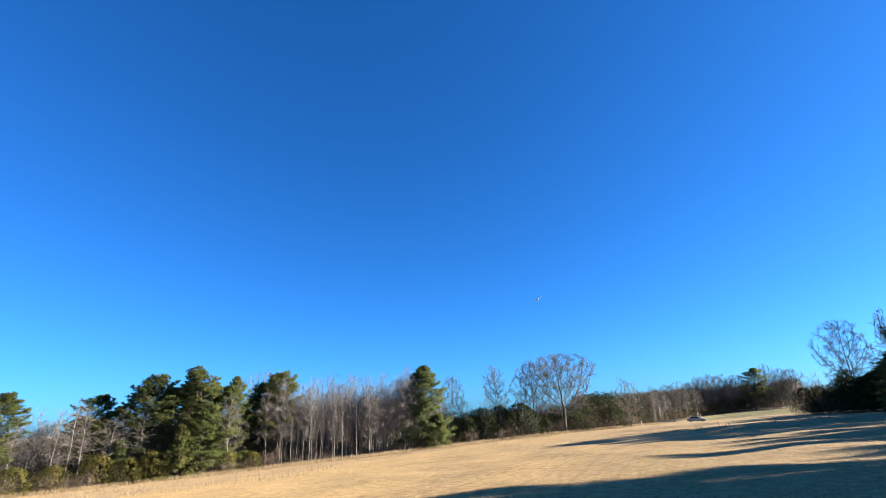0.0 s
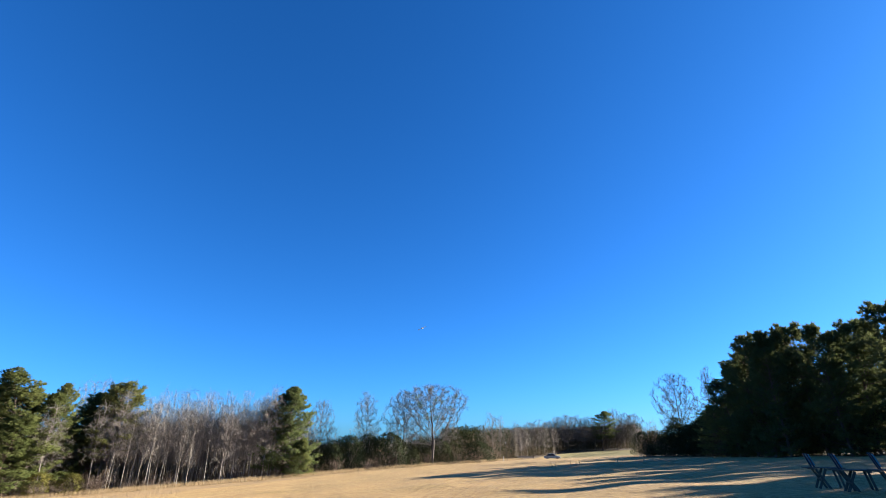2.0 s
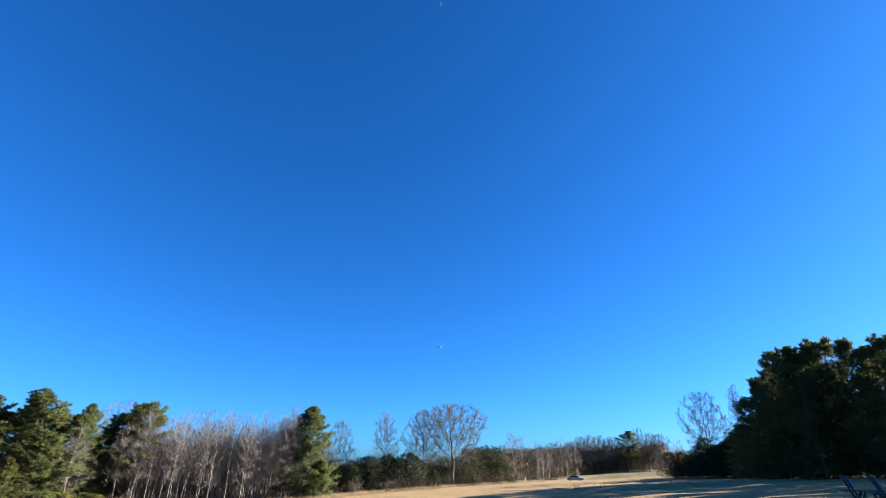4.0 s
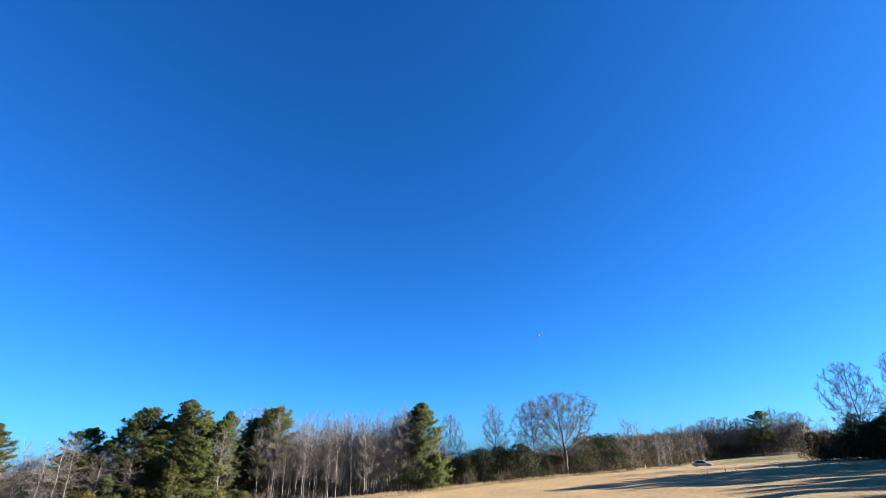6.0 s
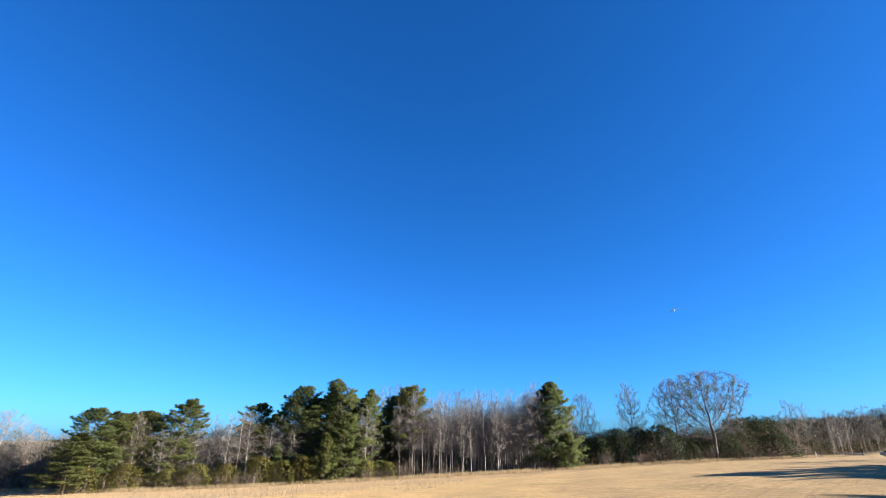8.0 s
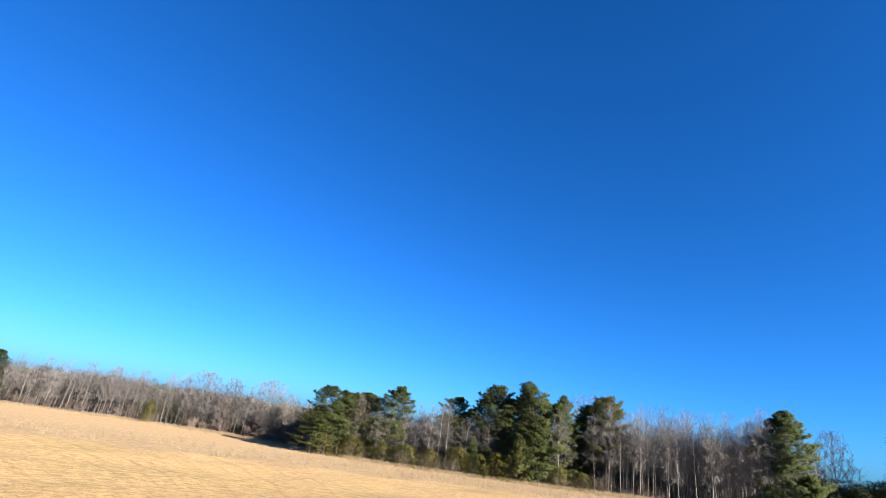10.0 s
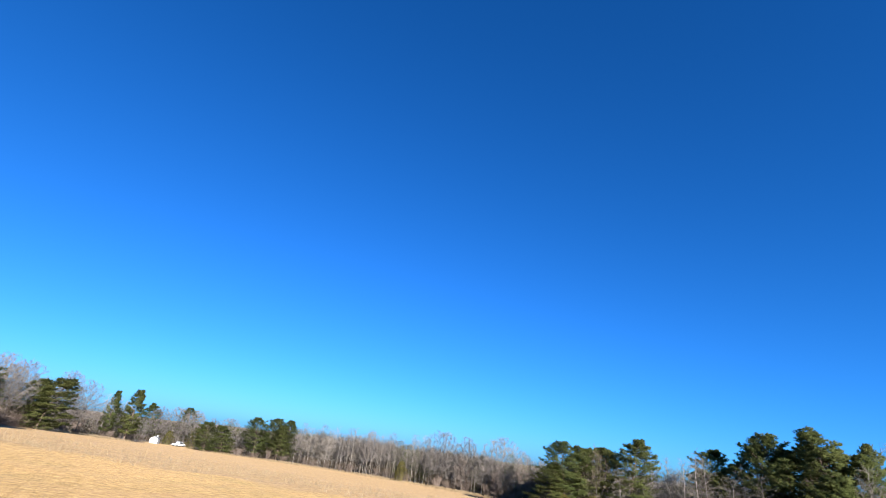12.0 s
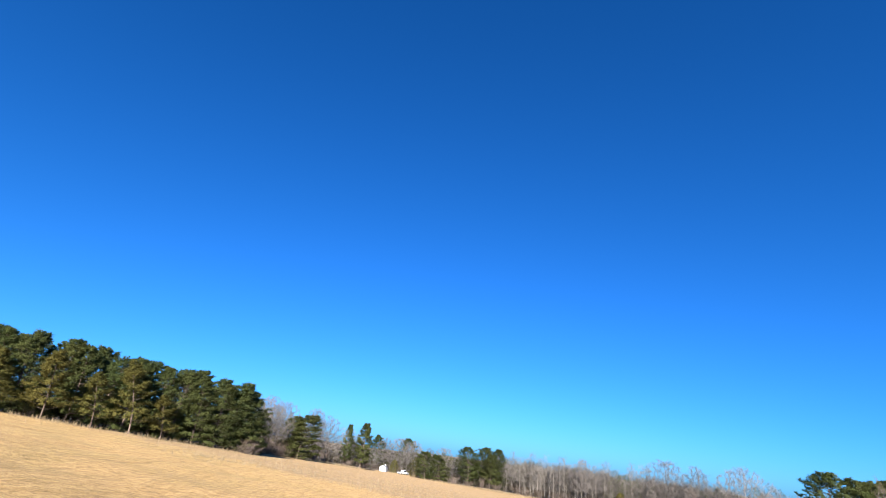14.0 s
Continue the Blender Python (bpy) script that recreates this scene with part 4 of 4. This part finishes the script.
def sedan(paint):
    root = thing("car", "silver four-door car parked by the track", "car")
    bm = bmesh.new()
    prism(bm, [(-2.25, 0.32), (-2.30, 0.55), (-2.24, 0.86), (-1.55, 0.94), (0.95, 0.92), (1.95, 0.80), (2.26, 0.66), (2.30, 0.42), (2.20, 0.30), (1.75, 0.24), (-1.80, 0.24)], -0.87, 0.87, 0.05)
    bmesh.ops.bevel(bm, geom=list(bm.edges), offset=0.05, segments=2, affect="EDGES")
    part("body", bm, paint, root)
    bm = bmesh.new()
    prism(bm, [(-1.72, 0.93), (-1.05, 1.36), (-0.80, 1.42), (0.20, 1.43), (0.45, 1.38), (1.12, 0.92)], -0.80, 0.80, 0.16)
    glass = part("window_glass", bm, GLASS, root, "dark tinted car windows")
    bm = bmesh.new()
    prism(bm, [(-1.10, 1.37), (-0.82, 1.44), (0.20, 1.45), (0.48, 1.38)], -0.66, 0.66, 0.03)
    part("roof", bm, paint, root)
    for s in (-1, 1):
        for x0, z0, x1, z1 in ((-1.70, 0.94, -1.02, 1.38), (-0.30, 0.93, -0.28, 1.41), (1.10, 0.93, 0.42, 1.38)):
            bm = bmesh.new()
            rod(bm, (x0, s * 0.81, z0), (x1, s * 0.66, z1), 0.045, n=6)
            part("pillar", bm, paint, root)
        for x in (-1.40, 1.42):
            wheel(root, x, s * 0.78, 0.32, 0.21)
        bm = bmesh.new()
        box(bm, 2.17, s * 0.62, 0.63, 0.20, 0.36, 0.13, bevel=0.03)
        part("headlight", bm, CLEAR, root, "clear headlight")
        bm = bmesh.new()
        box(bm, -2.24, s * 0.62, 0.75, 0.10, 0.36, 0.14, bevel=0.03)
        part("tail_light", bm, REDLENS, root, "red tail light")
        bm = bmesh.new()
        box(bm, 0.86, s * 0.94, 0.98, 0.12, 0.16, 0.11, bevel=0.02)
        part("mirror", bm, paint, root)
    return root


def pickup(paint):
    root = thing("pickup_truck", "white pickup truck standing beyond the field", "truck")
    bm = bmesh.new()
    prism(bm, [(-2.6, 0.40), (-2.6, 1.00), (0.55, 1.02), (1.55, 1.05), (2.50, 0.96), (2.62, 0.60), (2.55, 0.38)], -0.95, 0.95, 0.03)
    bmesh.ops.bevel(bm, geom=list(bm.edges), offset=0.05, segments=2, affect="EDGES")
    part("body", bm, paint, root)
    bm = bmesh.new()
    prism(bm, [(-0.75, 1.00), (-0.62, 1.74), (0.85, 1.76), (1.55, 1.04)], -0.88, 0.88, 0.14)
    bmesh.ops.bevel(bm, geom=list(bm.edges), offset=0.05, segments=2, affect="EDGES")
    part("cab", bm, paint, root)
    for s in (-1, 1):
        bm = bmesh.new()
        prism(bm, [(-0.50, 1.12), (-0.42, 1.62), (0.74, 1.64), (1.20, 1.12)], s * 0.80 - 0.05, s * 0.80 + 0.05)
        part("window_glass", bm, GLASS, root, "dark side window")
        for x in (-1.7, 1.65):
            wheel(root, x, s * 0.84, 0.39, 0.25)
    return root


def put(ob, az, d, turn, sink=0.0):
    x, y, z = at(az, d)
    ob.matrix_basis = Matrix.Translation((x, y, z - sink)) @ Matrix.Rotation(radians(turn), 4, "Z")
    return ob


put(sedan(SILVER), 26.0, 150, -30, 0.02)
put(pickup(WHITE), -90.7, 222, 45 + 90.7, 0.05)


def shed():
    root = thing("shed", "small white gabled shed beyond the field", "shed")
    bm = bmesh.new()
    prism(bm, [(-1.4, -0.3), (1.4, -0.3), (1.4, 1.9), (0, 2.6), (-1.4, 1.9)], -1.7, 1.7)
    part("wall", bm, WHITE, root)
    for s in (-1, 1):
        bm = bmesh.new()
        box(bm, s * 0.78, 0, 2.30, 1.74, 3.7, 0.08, Matrix.Rotation(s * 0.49, 4, "Y"))
        part("roof", bm, ROOFING, root, "grey roof slope")
    bm = bmesh.new()
    box(bm, 0.0, -1.72, 0.95, 0.9, 0.06, 1.85, bevel=0.015)
    part("door", bm, WHITE, root)
    bm = bmesh.new()
    box(bm, 0.4, 0.6, 2.65, 0.45, 0.45, 0.8, bevel=0.02)
    part("vent_stack", bm, WHITE, root)
    return root


put(shed(), -92.9, 224, 80, 0.1)


def stand():
    """A waist-high bench for a model aircraft: slatted top, crossed legs, two padded uprights."""
    root = thing("aircraft_stand", "dark wooden model aircraft stand with blue padded uprights", "stand", "aircraft stands")
    for y in (-0.24, -0.08, 0.08, 0.24):
        bm = bmesh.new()
        box(bm, 0, y, 0.74, 1.30, 0.14, 0.035, bevel=0.008)
        part("top_board", bm, WOOD, root)
    for x in (-0.42, 0.42):
        bm = bmesh.new()
        box(bm, x, 0, 0.70, 0.09, 0.64, 0.045, bevel=0.006)
        part("crossbar", bm, WOOD, root)
    for y in (-0.22, 0.22):
        for s in (-1, 1):
            bm = bmesh.new()
            box(bm, -0.16, y + s * 0.025, 0.345, 0.08, 0.04, 0.80, Matrix.Rotation(s * 0.46, 4, "Y"), 0.006)
            part("leg", bm, WOOD, root)
    for y in (-0.22, 0.22):
        bm = bmesh.new()
        box(bm, 0.44, y, 0.345, 0.07, 0.045, 0.74, Matrix.Rotation(-0.16, 4, "Y"), 0.006)
        part("leg", bm, WOOD, root)
    bm = bmesh.new()
    box(bm, -0.16, 0, 0.345, 0.07, 0.40, 0.06, bevel=0.006)
    part("stretcher", bm, WOOD, root)
    for y in (-0.17, 0.17):
        bm = bmesh.new()
        tilt = Matrix.Rotation(-0.32, 4, "Y")
        box(bm, -0.42, y, 1.00, 0.045, 0.10, 0.56, tilt, 0.008)
        post = part("upright", bm, BLUE, root, "blue painted upright")
        bm = bmesh.new()
        box(bm, -0.385, y, 1.03, 0.05, 0.11, 0.44, tilt, 0.02)
        part("pad", bm, FOAM, post, "bright blue foam pad")
    return root


bench = stand()
spots = [(50.3, 22.6, 12), (52.3, 20.6, 6), (55.0, 20.0, 0), (58.0, 19.2, 8)]
for az, d, turn in spots[1:]:
    x, y, z = at(az, d)
    copy_thing(bench, Matrix.Translation((x, y, z)) @ Matrix.Rotation(radians(turn - 45), 4, "Z") @ Matrix.Diagonal((0.88, 0.88, 0.88, 1)))
put(bench, spots[0][0], spots[0][1], spots[0][2] - 45)
bench.matrix_basis = bench.matrix_basis @ Matrix.Diagonal((0.88, 0.88, 0.88, 1))


def pole():
    root = thing("pole", "thin weathered pole with a small pale box on top", "pole")
    bm = bmesh.new()
    rod(bm, (0, 0, -0.2), (-0.25, 0, 4.2), 0.075, 0.055, 10)
    part("shaft", bm, WOOD, root)
    bm = bmesh.new()
    box(bm, -0.25, 0, 4.33, 0.26, 0.26, 0.32, bevel=0.02)
    part("top_box", bm, WHITE, root, "small pale box")
    return root


put(pole(), 21.1, 138, 0)


def marker():
    root = thing("marker_post", "short white marker post in rough grass", "post")
    bm = bmesh.new()
    rod(bm, (0, 0, -0.1), (0, 0, 1.05), 0.09, 0.08, 10)
    part("shaft", bm, WHITE, root)
    bm = bmesh.new()
    rod(bm, (0, 0, 1.05), (0, 0, 1.12), 0.10, 0.03, 10)
    part("cap", bm, WHITE, root)
    return root


put(marker(), 20.7, 127, 0)


def barrier():
    root = thing("rail_fence", "low pale rail fence beside the track", "fence")
    for x in (-2.4, -0.8, 0.8, 2.4):
        bm = bmesh.new()
        box(bm, x, 0, 0.35, 0.12, 0.12, 0.9, bevel=0.01)
        part("post", bm, WOOD, root)
    for z in (0.38, 0.70):
        bm = bmesh.new()
        box(bm, 0, -0.085, z, 5.2, 0.045, 0.14, bevel=0.01)
        part("rail", bm, GREYMETAL, root)
    return root


put(barrier(), 23.1, 158, -25)


def model_plane():
    root = thing("model_aeroplane", "small white model aeroplane flying above the field", "model aeroplane")
    bm = bmesh.new()
    rod(bm, (0.42, 0, 0), (-0.12, 0, 0), 0.045, 0.065, 12)
    rod(bm, (-0.12, 0, 0), (-0.62, 0, 0.02), 0.065, 0.02, 12)
    part("fuselage", bm, WHITE, root)
    for s in (-1, 1):
        bm = bmesh.new()
        box(bm, 0.06, s * 0.40, 0.07 + 0.02, 0.22, 0.76, 0.028, Matrix.Rotation(s * 0.06, 4, "X"), 0.01)
        part("wing", bm, WHITE, root)
        bm = bmesh.new()
        box(bm, -0.55, s * 0.15, 0.03, 0.14, 0.28, 0.012, None, 0.004)
        part("tailplane", bm, WHITE, root)
    bm = bmesh.new()
    box(bm, -0.56, 0, 0.11, 0.14, 0.012, 0.17, None, 0.004)
    part("fin", bm, WHITE, root)
    return root


plane = model_plane()
plane.matrix_basis = Matrix.Translation((80 * math.sin(radians(11.4)), 80 * math.cos(radians(11.4)), EYE + 80 * math.tan(radians(12.6)))) @ Matrix.Rotation(radians(75), 4, "Z") @ Matrix.Rotation(radians(-25), 4, "X")


def moon():
    """The day moon: the sunlit sickle of a far globe, thin as milk against the sky."""
    m, n, l, b = material("moon_dust", 1.0)
    tex, ramp = noise_ramp(n, l, 0.12, [(0.35, (0.075, 0.075, 0.075)), (0.65, (0.115, 0.115, 0.112))], 5.0)
    l.new(ramp.outputs[0], b.inputs["Base Color"])
    clear = n.new("ShaderNodeBsdfTransparent")
    ms = n.new("ShaderNodeMixShader")
    ms.inputs[0].default_value = 0.45
    l.new(clear.outputs[0], ms.inputs[1])
    l.new(b.outputs[0], ms.inputs[2])
    l.new(ms.outputs[0], n["Material Output"].inputs["Surface"])
    away = Vector((math.sin(radians(11.0)) * math.cos(radians(52.0)), math.cos(radians(11.0)) * math.cos(radians(52.0)), math.sin(radians(52.0))))
    R, steps = 17.0, 28
    # the sickle lies between the globe's outline and the line where its day ends
    x = (sun_way - away * sun_way.dot(away)).normalized()
    y = away.cross(x)
    dusk = sun_way.dot(away)
    bm = bmesh.new()
    grid = []
    for i in range(steps + 1):
        a = -math.pi / 2 + math.pi * i / steps
        w = math.cos(a) * R
        row = []
        for k in range(7):
            px = w * (dusk + (1 - dusk) * k / 6)
            py = math.sin(a) * R
            row.append(bm.verts.new(away * 4000 - away * math.sqrt(max(0.0, R * R - px * px - py * py)) + x * px + y * py))
        grid.append(row)
    for i in range(steps):
        for k in range(6):
            bm.faces.new((grid[i][k], grid[i][k + 1], grid[i + 1][k + 1], grid[i + 1][k]))
    bmesh.ops.remove_doubles(bm, verts=bm.verts, dist=0.01)
    tagged(part("moon", bm, m), "pale thin crescent moon in the day sky", "moon")


moon()
